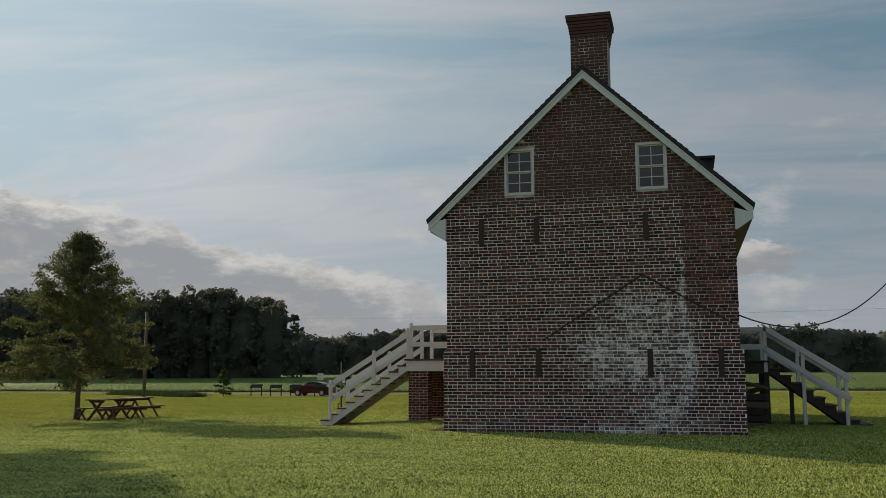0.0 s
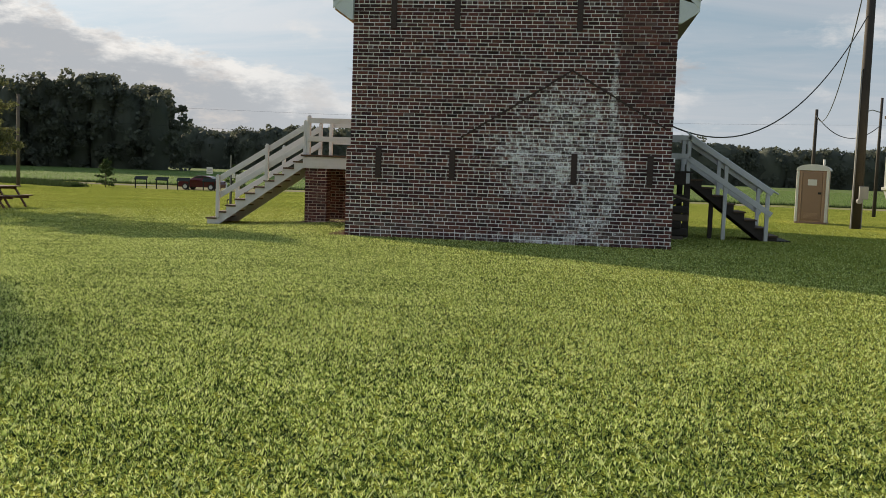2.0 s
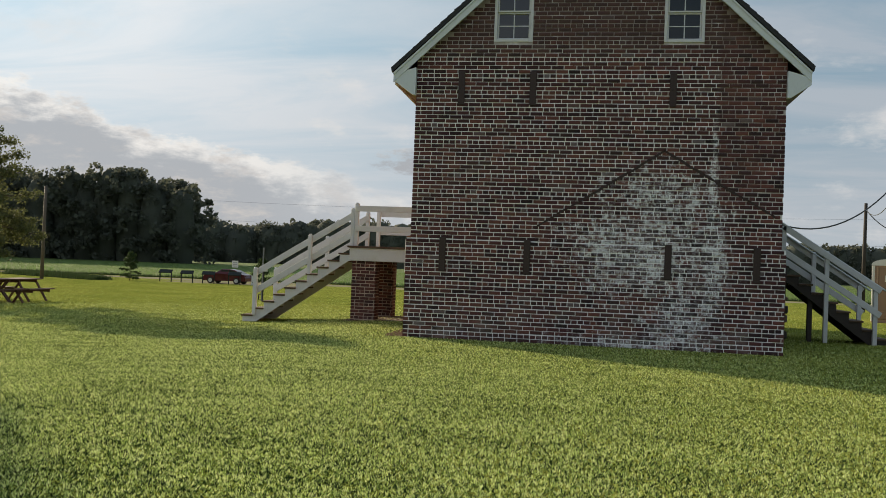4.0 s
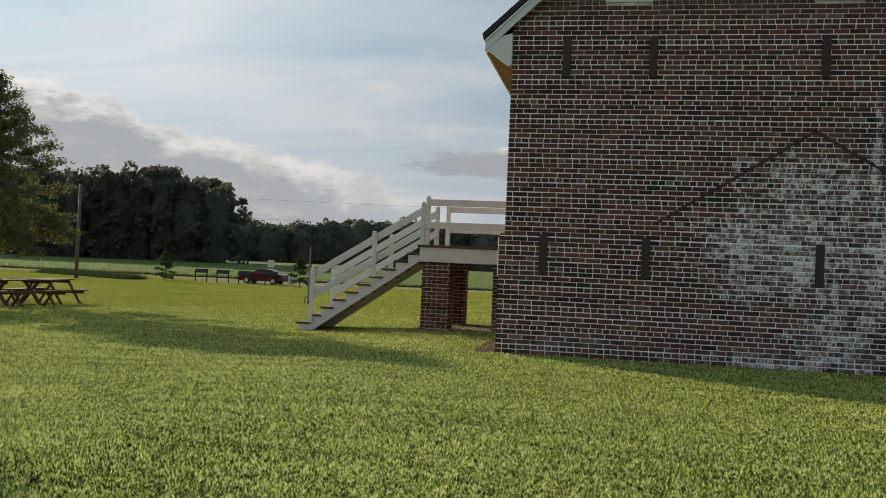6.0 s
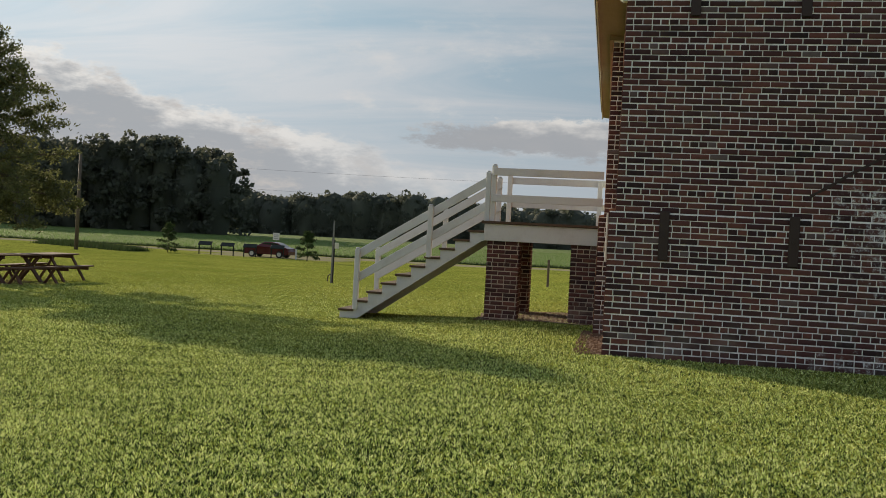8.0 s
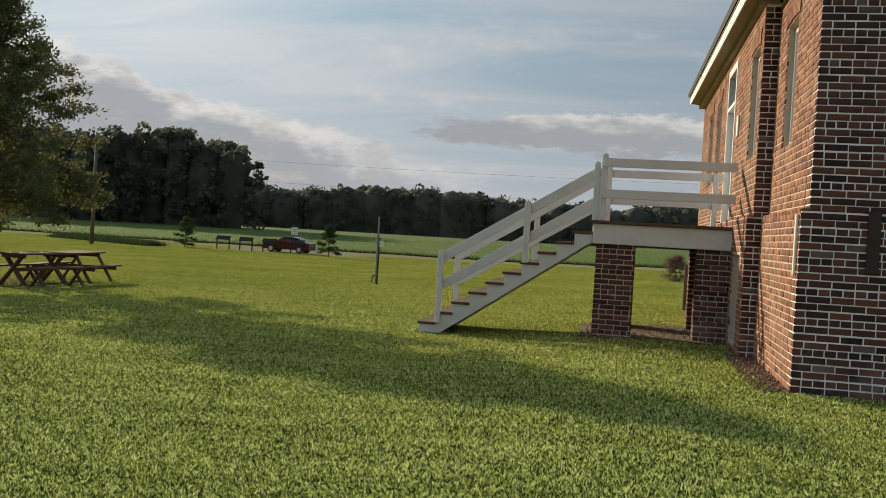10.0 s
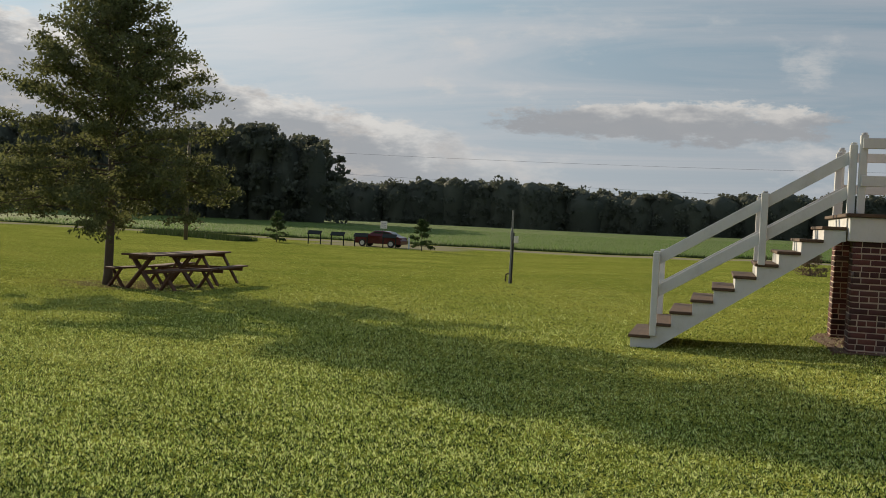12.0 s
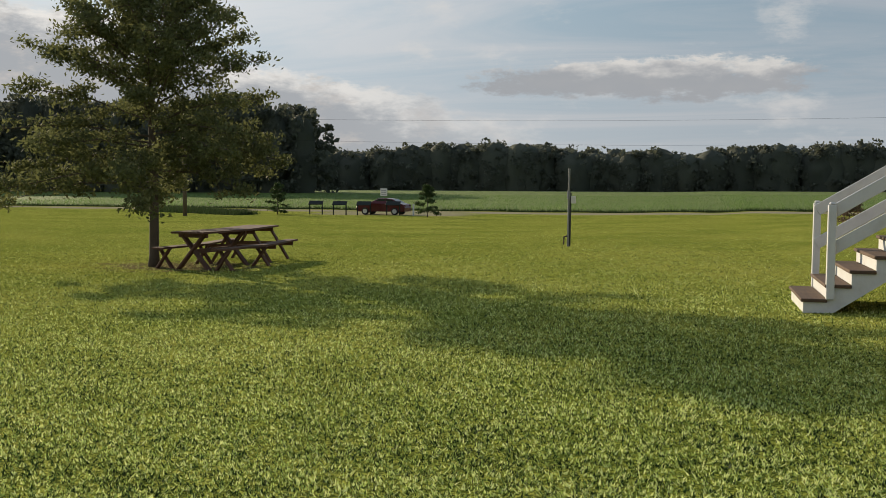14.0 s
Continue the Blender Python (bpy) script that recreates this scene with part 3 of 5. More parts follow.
def build_gables():
    fm = Matrix.Translation((0, 0, 0))
    low = part("wall", wall_mesh(0.008, W - 0.008, -0.4, lambda u: LEDGE, [], 0.35), M["mortar"], house, "red brick gable foot with white salt stains", matrix=Matrix.Translation((0, 0.008, 0)))
    up_m = Matrix.Translation((0, 0.018, 0))
    up = part("wall", wall_mesh(0.088, W - 0.088, LEDGE, under_roof, GW, 0.35, (RIDGE_X, 1.0, 5.7)), M["mortar"], house, "red brick gable wall with pale limewash patch and iron wall plates", matrix=up_m)
    part("wall", wall_mesh(0.09, W - 0.09, -0.4, under_roof, [], 0.3, (RIDGE_X,)), M["mortar"], house, "red brick far gable wall", matrix=Matrix.Translation((0, L1 - 0.3, 0)))
    lay(fm @ Matrix.Translation((0, 0.008, 0)), 0.0, W, -0.15, LEDGE - 0.02, lambda u: 9, [], lambda u, z: u < 2.2, low, 1)
    lay(up_m, 0.08, W - 0.08, LEDGE + 0.004, RIDGE_Z, lambda u: under_roof(u) - 0.0, GW, lambda u, z: False, up, 2)
    for h in GW:
        window_unit("window", h[1] - h[0], h[3] - h[2], 2, 2, house, Matrix.Translation(((h[0] + h[1]) / 2, 0.018, h[2])), "small white sash window with eight panes", sill=False, frame_w=0.055)
    # iron wall plates
    for x, z in ((0.69, 1.86), (2.24, 1.86), (4.73, 1.86), (6.24, 1.86), (0.93, 4.92), (2.24, 4.92), (4.72, 4.92)):
        zc = z - 0.31
        yo = 0.018 if z > 3 else 0.008
        bm = box_bm(x - 0.06, x + 0.06, yo - 0.045, yo - 0.012, zc - 0.31, zc + 0.31, 0.008)
        p = part("wall_plate", bm, M["iron"], house, "rusted black iron wall plate")
        part("bolt", tube_bm([(x, yo - 0.06, zc), (x, yo - 0.04, zc)], 0.022, 6), M["iron"], p)
    # scar of a lean-to roof
    for pa, pb in (((4.62, 0.013, 3.52), (2.40, 0.013, 2.11)), ((4.60, 0.013, 3.52), (6.52, 0.013, 2.40))):
        rng = random.Random(5)
        bm = bmesh.new()
        P = [Vector(pa).lerp(Vector(pb), i / 24) for i in range(25)]
        ra = [bm.verts.new(p + Vector((0, 0, rng.uniform(0.012, 0.034)))) for p in P]
        rb = [bm.verts.new(p - Vector((0, 0, rng.uniform(0.012, 0.034)))) for p in P]
        for k in range(24):
            bm.faces.new((rb[k], rb[k + 1], ra[k + 1], ra[k]))
        ext = bmesh.ops.extrude_face_region(bm, geom=bm.faces[:])
        bmesh.ops.translate(bm, vec=(0, -0.012, 0), verts=[v for v in ext["geom"] if isinstance(v, bmesh.types.BMVert)])
        bmesh.ops.recalc_face_normals(bm, faces=bm.faces[:])
        part("old_flashing", bm, M["iron"], house, "dark line left by a former lean-to roof")


SW_A, SW_B, SW_C, SW_D, DOOR = (1.42, 2.12, 2.66, 4.12), (3.15, 4.0, 2.66, 4.12), (8.3, 9.15, 2.66, 4.12), (10.05, 10.9, 2.66, 4.12), (5.85, 7.15, 1.72, 4.45)
XU, XL = -0.10, -0.18


def side_frame(x, y):
    """A wall that faces -x: its u runs towards -y from y."""
    return Matrix.Translation((x - TURN * y, y, 0)) @ pose(0, 0, 0, 0, 0, -90 + math.degrees(TURN))


def build_sides():
    top = lambda u: 4.62
    flip = lambda L, hs: [(L - b, L - a, c, d) for a, b, c, d in hs]
    near_holes = [SW_A]
    main_holes = [SW_B, SW_C, SW_D, DOOR]
    base_holes = [(3.42, 4.25, 0.1, 1.33)]
    # near section
    f = side_frame(0.008, L0)
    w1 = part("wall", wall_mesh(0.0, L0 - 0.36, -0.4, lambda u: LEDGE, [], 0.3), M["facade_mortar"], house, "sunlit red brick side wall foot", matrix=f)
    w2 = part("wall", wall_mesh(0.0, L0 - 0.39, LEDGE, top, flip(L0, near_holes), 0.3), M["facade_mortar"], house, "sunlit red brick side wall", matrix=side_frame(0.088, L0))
    lay(f, 0.0, L0 - 0.004, -0.15, LEDGE - 0.02, lambda u: 9, [], lambda u, z: False, w1, 3)
    lay(side_frame(0.088, L0), 0.0, L0 - 0.045, LEDGE + 0.004, 4.62, top, flip(L0, near_holes), lambda u, z: False, w2, 4)
    # main section, standing forward
    f3, f4 = side_frame(XL, L1), side_frame(XU, L1)
    n = L1 - L0
    h3, h4 = flip(L1, base_holes + [(DOOR[0], DOOR[1], 1.72, 1.84)]), flip(L1, main_holes)
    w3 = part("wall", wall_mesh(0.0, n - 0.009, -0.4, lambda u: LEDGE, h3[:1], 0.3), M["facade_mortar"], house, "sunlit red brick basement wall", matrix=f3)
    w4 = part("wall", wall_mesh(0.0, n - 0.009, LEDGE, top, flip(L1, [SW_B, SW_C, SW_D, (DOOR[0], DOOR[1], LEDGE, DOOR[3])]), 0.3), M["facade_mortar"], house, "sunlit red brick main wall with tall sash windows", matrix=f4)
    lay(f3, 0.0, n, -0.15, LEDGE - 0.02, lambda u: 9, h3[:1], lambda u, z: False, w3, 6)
    # walls whose bricks take the copy with sunlight in its colour
    SUNLIT.update((w1, w2, w3, w4))
    lay(f4, 0.0, n, LEDGE + 0.004, 4.62, top, h4, lambda u, z: False, w4, 7)
    # the faces of the step between the two sections, towards -y
    fl, fu = Matrix.Translation((XL - TURN * L0, L0, 0)), Matrix.Translation((XU - TURN * L0, L0, 0))
    w5 = part("wall", wall_mesh(0.009, 0.19, -0.4, lambda u: LEDGE, [], 0.1), M["mortar"], house, "brick return of the wall", matrix=fl)
    w6 = part("wall", wall_mesh(0.009, 0.19, LEDGE, top, [], 0.1), M["mortar"], house, "brick return of the wall", matrix=fu)
    lay(fl, 0.0, 0.18, -0.15, LEDGE - 0.02, lambda u: 9, [], lambda u, z: False, w5, 8)
    lay(fu, 0.0, 0.18, LEDGE + 0.004, 4.62, top, [], lambda u, z: False, w6, 9)
    bm = bmesh.new()
    for y0, y1, x in ((0.05, L0 - 0.02, 0.0), (L0, DOOR[0] - 0.2, XL), (DOOR[1] + 0.2, L1, XL)):
        for i in range(int((y1 - y0) / 0.224)):
            y = y0 + i * 0.224
            box(bm, -0.012, 0.08, y + 0.006, y + 0.218, -0.028, 0.028, 0.004, Matrix.Translation((x + 0.012 - TURN * y, 0, LEDGE)) @ pose(0, 0, 0, 0, -14, 0))
    tagged(part("ledge_bricks", bm, M["sunlit_brick"], house), kind="stuff")
    part("tie_plate", box_bm(-0.03, -0.004, 0.10, 0.17, 1.18, 1.80, 0.006), M["pale"], house, "narrow pale tie plate near the wall corner")
    # far long side and inside
    part("wall", wall_mesh(0.36, L1 - 0.31, -0.4, top, [], 0.3), M["brick"], house, "red brick side wall in shade", matrix=Matrix.Translation((W - 0.09, 0, 0)) @ pose(0, 0, 0, 0, 0, 90))
    for h, x in ((SW_A, 0.088), (SW_B, XU), (SW_C, XU), (SW_D, XU)):
        window_unit("window", h[1] - h[0], h[3] - h[2], 3, 3, house, side_frame(x + 0.09, (h[0] + h[1]) / 2) @ Matrix.Translation((0, 0, h[2])), "tall white sash window in a brick opening")
        # flat brick arch above the opening
        bm = bmesh.new()
        k = 11
        for i in range(k):
            uu = (i - (k - 1) / 2) * 0.086
            box(bm, -0.036, 0.036, -0.02, 0.06, 0, 0.22, 0.004, side_frame(x - 0.004, (h[0] + h[1]) / 2 + uu) @ Matrix.Translation((0, 0, h[3] + 0.01 + 0.03 * math.cos(uu * 3))) @ pose(0, 0, 0, 0, -uu * 22, 0))
        tagged(part("arch_bricks", bm, M["sunlit_brick"], house), kind="stuff")
    b = base_holes[0]
    window_unit("window", b[1] - b[0], b[3] - b[2], 2, 2, house, side_frame(XL + 0.1, (b[0] + b[1]) / 2) @ Matrix.Translation((0, 0, b[2])), "narrow white basement window below the porch")
    # solid near-black box in place of the shade in the rooms
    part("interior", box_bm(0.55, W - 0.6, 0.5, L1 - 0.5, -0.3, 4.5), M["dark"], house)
    # door with its transom
    y0, y1, z0, z1 = DOOR
    f = side_frame(XU + 0.02, (y0 + y1) / 2) @ Matrix.Translation((0, 0, 1.72))
    w, h = y1 - y0, z1 - 1.72
    bm = bmesh.new()
    for a in ((-w / 2, -w / 2 + 0.1, 0, h), (w / 2 - 0.1, w / 2, 0, h), (-w / 2 + 0.1, w / 2 - 0.1, h - 0.12, h), (-w / 2 + 0.1, w / 2 - 0.1, 2.02, 2.09)):
        box(bm, a[0], a[1], -0.04, 0.16, a[2], a[3], 0.006)
    dr = part("door", bm, M["white"], house, "white door frame with a glazed transom", matrix=f)
    bm = box_bm(-w / 2 + 0.1, w / 2 - 0.1, 0.08, 0.12, 0.02, 2.02, 0.004)
    for px in (-0.24, 0.24):
        for pz in (0.2, 0.85, 1.45):
            box(bm, px - 0.17, px + 0.17, 0.068, 0.08, pz, pz + 0.48, 0.006)
    part("door_leaf", bm, M["trim"], dr, "panelled pale door leaf")
    part("transom_pane", box_bm(-w / 2 + 0.1, w / 2 - 0.1, 0.09, 0.095, 2.09, h - 0.12), M["glass"], dr)
    part("plaque", box_bm(-0.02, 0.0, -0.11, 0.11, 3.1, 3.42, 0.004), M["pale"], house, "small pale plaque beside the door", matrix=Matrix.Translation((XU - 0.012 - TURN * 5.3, 5.3, 0.05)))


def build_roof():
    bm = bmesh.new()
    th = 0.05
    y0, y1 = -0.14, L1 + 0.14
    for side in (-1, 1):
        ex = EX0 if side < 0 else EX1
        n = 30
        for i in range(n):
            a, b = i / n, (i + 1.12) / n
            xa, xb = ex + (RIDGE_X - ex) * a, ex + (RIDGE_X - ex) * min(b, 1.0)
            za, zb = roof_z(xa), roof_z(xb)
            lift = 0.028
            poly = [(xa, za + lift), (xb, zb + 0.004), (xb, zb - 0.03), (xa, za - 0.012)]
            prism(bm, poly if side < 0 else poly[::-1], y0 - 0.03 * ((i % 2) * 0.4 + 0.4), y1)
    bmesh.ops.recalc_face_normals(bm, faces=bm.faces[:])
    roof = part("roof", bm, M["shingle"], house, "steep dark shingled roof")
    bm = bmesh.new()
    for side in (-1, 1):
        ex = EX0 + 0.02 if side < 0 else EX1 - 0.02
        poly = [(ex, roof_z(ex) - 0.04), (RIDGE_X, RIDGE_Z - 0.04), (RIDGE_X, RIDGE_Z - 0.12), (ex, roof_z(ex) - 0.12)]
        prism(bm, poly, 0.0, L1)
    part("roof_deck", bm, M["soffit_wood"], roof)
    for side in (-1, 1):
        ex = EX0 + 0.03 if side < 0 else EX1 - 0.03
        d = 0.20
        poly = [(ex + side * 0.05, roof_z(ex) - 0.02), (RIDGE_X, RIDGE_Z - 0.03), (RIDGE_X, RIDGE_Z - 0.105), (ex + side * 0.03, roof_z(ex) - 0.105)]
        part("verge_shingles", prism_bm(poly, -0.16, L1 + 0.15), M["shingle"], roof, "thick dark shingle edge")
        poly = [(ex, roof_z(ex) - 0.107), (RIDGE_X, RIDGE_Z - 0.107), (RIDGE_X, RIDGE_Z - 0.035 - d * 1.3), (ex, roof_z(ex) - 0.035 - d * 1.25)]
        for ya in (-0.13, L1 + 0.09):
            part("rake_board", prism_bm(poly, ya, ya + 0.04), M["trim"], roof, "pale blue-white rake board")
        # crown strip under the shingles
        poly = [(ex, roof_z(ex) - 0.108), (RIDGE_X, RIDGE_Z - 0.108), (RIDGE_X, RIDGE_Z - 0.15), (ex, roof_z(ex) - 0.15)]
        part("rake_moulding", prism_bm(poly, -0.15, -0.131), M["trim"], roof)
        # boxed cornice
        wx = (0.088 if side < 0 else W - 0.088)
        zt, zb = (EZ - 0.10 if side < 0 else 4.81), 4.50
        bm = bmesh.new()
        prism(bm, [(ex, zt), (wx, zt + 0.12), (wx, zb - 0.04), (wx + side * 0.05, zb - 0.04), (ex, zt - 0.12)], -0.12, 0.0)
        part("cornice_return", bm, M["trim"], roof, "boxed cornice end")
        if side < 0:
            bm = bmesh.new()
            prism(bm, [(ex, zt), (ex + 0.02, zt), (ex + 0.02, zt - 0.17), (ex, zt - 0.17)], 0.002, L1)
            part("fascia", bm, M["white"], roof, "white fascia board")
            bm = prism_bm([(ex + 0.022, zt - 0.10), (wx, zt - 0.16), (wx, zt - 0.19), (ex + 0.022, zt - 0.13)], 0.002, L1)
            part("soffit", bm, M["soffit_wood"], roof, "brown unpainted soffit boards")
            bm = bmesh.new()
            prism(bm, [(XU - 0.03, 4.70), (0.085, 4.70), (0.085, 4.60), (XU - 0.03, 4.60)], L0 - 0.03, L1)
            part("cornice_board", bm, M["soffit_wood"], roof)
        else:
            # darker wood than the soffit of the other eave
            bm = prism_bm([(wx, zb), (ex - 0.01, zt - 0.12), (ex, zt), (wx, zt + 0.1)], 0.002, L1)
            part("soffit", bm, M["grey_wood"], roof, "dark soffit boards")


def skew_roof():
    for o in house.children_recursive:
        if o.name.split(".")[0] in ("roof", "roof_deck", "verge_shingles", "fascia", "soffit", "cornice_board"):
            for v in o.data.vertices:
                v.co.x -= 0.021 * max(v.co.y, 0.0) * (1.0 if v.co.x < RIDGE_X else 0.0)


def build_chimney():
    ch = part("chimney", box_bm(3.09, 3.93, 0.25, 1.2, 7.0, 9.25), M["mortar"], house, "square brick chimney flaring out at the top")
    fm = Matrix.Translation((0, 0.25, 0))
    lay(fm, 3.08, 3.94, 7.75, 9.25, lambda u: 20, [], lambda u, z: False, ch, 11)
    lay(Matrix.Translation((3.09, 1.2, 0)) @ pose(0, 0, 0, 0, 0, -90), 0, 0.95, 7.75, 9.25, lambda u: 20, [], lambda u, z: False, ch, 12)
    for i in range(7):
        e = 0.012 * i + (0.02 if i > 4 else 0)
        part("cap_course", box_bm(3.07 - e, 3.95 + e, 0.23 - e, 1.22 + e, 9.25 + i * 0.077, 9.25 + i * 0.077 + 0.068, 0.005), M["brick"], ch)
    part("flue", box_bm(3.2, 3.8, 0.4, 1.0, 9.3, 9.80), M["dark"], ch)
    d = part("dormer", box_bm(5.2, 6.32, 3.2, 4.4, 5.5, 6.76, 0.01), M["shingle"], house, "dark shingled dormer on the roof slope")
    part("dormer_roof", box_bm(5.0, 6.37, 3.1, 4.5, 6.762, 6.83, 0.01), M["shingle"], d)


build_gables()
build_sides()
build_roof()
skew_roof()
build_chimney()

# ---- porches and stairs ----
def stairs(name, label, mir, y0, width, n, x_top, run, z_top, foot_z, colours, masonry):
    """A porch with a straight stair running away from the house. mir: +1 to the side of -x, -1 to the side of +x. x counts away from the house wall."""
    stair_m, tread_m, riser_m = colours
    X = (lambda v: -v) if mir > 0 else (lambda v: W + v)
    th = thing(name, label, "stairs")

    def bx(n_, a, b, ya, yb, za, zb, mt, lab="", bev=0.006, parent=None):
        return part(n_, box_bm(min(X(a), X(b)), max(X(a), X(b)), ya, yb, za, zb, bev), mt, parent or th, lab)

    rise = (z_top - foot_z) / (n + 1)
    y1 = y0 + width
    xs = [x_top + run * (n - i) for i in range(n + 1)]
    for i in range(n):
        z = foot_z + rise * (i + 1)
        bx("tread", xs[i] + 0.03, xs[i + 1], y0 - 0.035, y1 + 0.035, z - 0.04, z, tread_m)
        bx("riser", xs[i], xs[i] - 0.02, y0 + 0.04, y1 - 0.04, foot_z + rise * i if i else foot_z - 0.1, z - 0.042, riser_m, bev=0.002)
    bx("riser", xs[n], xs[n] - 0.02, y0 + 0.04, y1 - 0.04, z_top - rise, z_top - 0.06, riser_m, bev=0.002)
    for ya in (y0, y1 - 0.04):
        pts = []
        for i in range(n):
            z = foot_z + rise * (i + 1) - 0.042
            pts += [(xs[i], z), (xs[i + 1], z)]
        k = 0.16
        low = [(xs[n], z_top - 0.36), (xs[n] + 0.04, z_top - 0.36), (xs[0] - run * 0.9, foot_z - 0.06), (xs[0], foot_z - 0.06)]
        poly = [(X(a), b) for a, b in pts + low]
        bm = bmesh.new()
        a = [bm.verts.new((p[0], ya, p[1])) for p in poly]
        b = [bm.verts.new((p[0], ya + 0.04, p[1])) for p in poly]
        bm.faces.new(a), bm.faces.new(b)
        for i in range(len(poly)):
            bm.faces.new((a[i], a[(i + 1) % len(poly)], b[(i + 1) % len(poly)], b[i]))
        bmesh.ops.recalc_face_normals(bm, faces=bm.faces[:])
        part("stringer", bm, stair_m, th, "saw-tooth stringer board")
    return th, X, bx, rise, xs, y1


def rail_post(parent, x, y, z0, z1, mt, s=0.09):
    bm = box_bm(x - s / 2, x + s / 2, y - s / 2, y + s / 2, z0, z1 - 0.03, 0.006)
    box(bm, x - s / 2 + 0.008, x + s / 2 - 0.008, y - s / 2 + 0.008, y + s / 2 - 0.008, z1 - 0.032, z1, 0.015)
    return part("post", bm, mt, parent)


def west_porch():
    Y0, WD, N, XT, RUN, ZT, FZ = 4.62, 1.45, 10, 2.28, 0.262, 1.72, -0.19
    th, X, bx, rise, xs, y1 = stairs("porch_stairs", "white painted wooden stair and porch with brown treads on brick piers", 1, Y0, WD, N, XT, RUN, ZT, FZ, (M["white"], M["tread"], M["white"]), True)
    # platform
    bx("deck_board", XT + 0.03, 0.22, 4.40, 6.95, ZT - 0.045, ZT, M["tread"], "dark brown porch floor")
    bx("fascia", XT - 0.02, 0.2, 4.45, 4.49, ZT - 0.35, ZT - 0.047, M["white"])
    bx("fascia", XT - 0.02, 0.2, 6.85, 6.89, ZT - 0.35, ZT - 0.047, M["white"])
    bx("fascia", XT - 0.02, XT - 0.06, 4.49, 6.85, ZT - 0.35, ZT - 0.047, M["white"])
    for k in range(5):
        y = 4.9 + k * 0.42
        bx("joist", XT - 0.08, 0.2, y, y + 0.05, ZT - 0.24, ZT - 0.047, M["grey_wood"])
    zr = lambda x, off: FZ + rise + (xs[0] - x) / RUN * rise + off
    yn, yf = Y0 + 0.02, y1 - 0.02
    for y, s in ((Y0 + 0.0, -1), (y1 - 0.0, 1)):
        yp = y
        for x, z0, z1 in ((4.61, -0.02, 1.12), (3.28, zr(3.28, -0.05), 1.97), (2.25, zr(2.25, -0.05), 2.62)):
            rail_post(th, -x, yp, z0, z1, M["white"])
        for zo in (0.0, -0.44):
            a, b = (4.62, 0.992 + zo), (2.22, 2.47 + zo)
            part("rail", beam_bm((-a[0], yp + 0.055 * (1 if s < 0 else -1), a[1]), (-b[0], yp + 0.055 * (1 if s < 0 else -1), b[1]), 0.03, 0.145), M["white"], th)
    for y, s in ((4.56, 1), (6.78, -1)):
        rail_post(th, -2.14, y, ZT, 2.74, M["white"])
        for z in (2.60, 2.13):
            part("rail", beam_bm((-2.16, y + 0.0 - 0.06 * s, z), (-0.22, y - 0.06 * s, z), 0.03, 0.135), M["white"], th)
        rail_post(th, -0.35, y, ZT, 2.66, M["white"]) if s < 0 else None
    # brick piers
    for x0, x1, ya, yb in ((1.62, 2.2, 4.5, 4.9), (0.22, 0.72, 4.5, 4.9), (1.62, 2.2, 6.4, 6.8), (0.22, 0.72, 6.4, 6.8)):
        pier = part("pier", box_bm(-x1 + 0.008, -x0 - 0.008, ya + 0.008, yb - 0.008, -0.3, ZT - 0.352), M["facade_mortar"], th, "red brick pier below the porch")
        zt = lambda u: ZT - 0.34
        m0 = Matrix.Translation((-x1, ya + 0.008, 0))
        lay(m0, 0, x1 - x0, -0.22, ZT - 0.34, zt, [], lambda u, z: False, pier, 21)
        lay(Matrix.Translation((-x1 + 0.008, yb, 0)) @ pose(0, 0, 0, 0, 0, -90), 0, yb - ya, -0.22, ZT - 0.34, zt, [], lambda u, z: False, pier, 22)
        lay(Matrix.Translation((-x0 - 0.008, ya, 0)) @ pose(0, 0, 0, 0, 0, 90), 0, yb - ya, -0.22, ZT - 0.34, zt, [], lambda u, z: False, pier, 23)


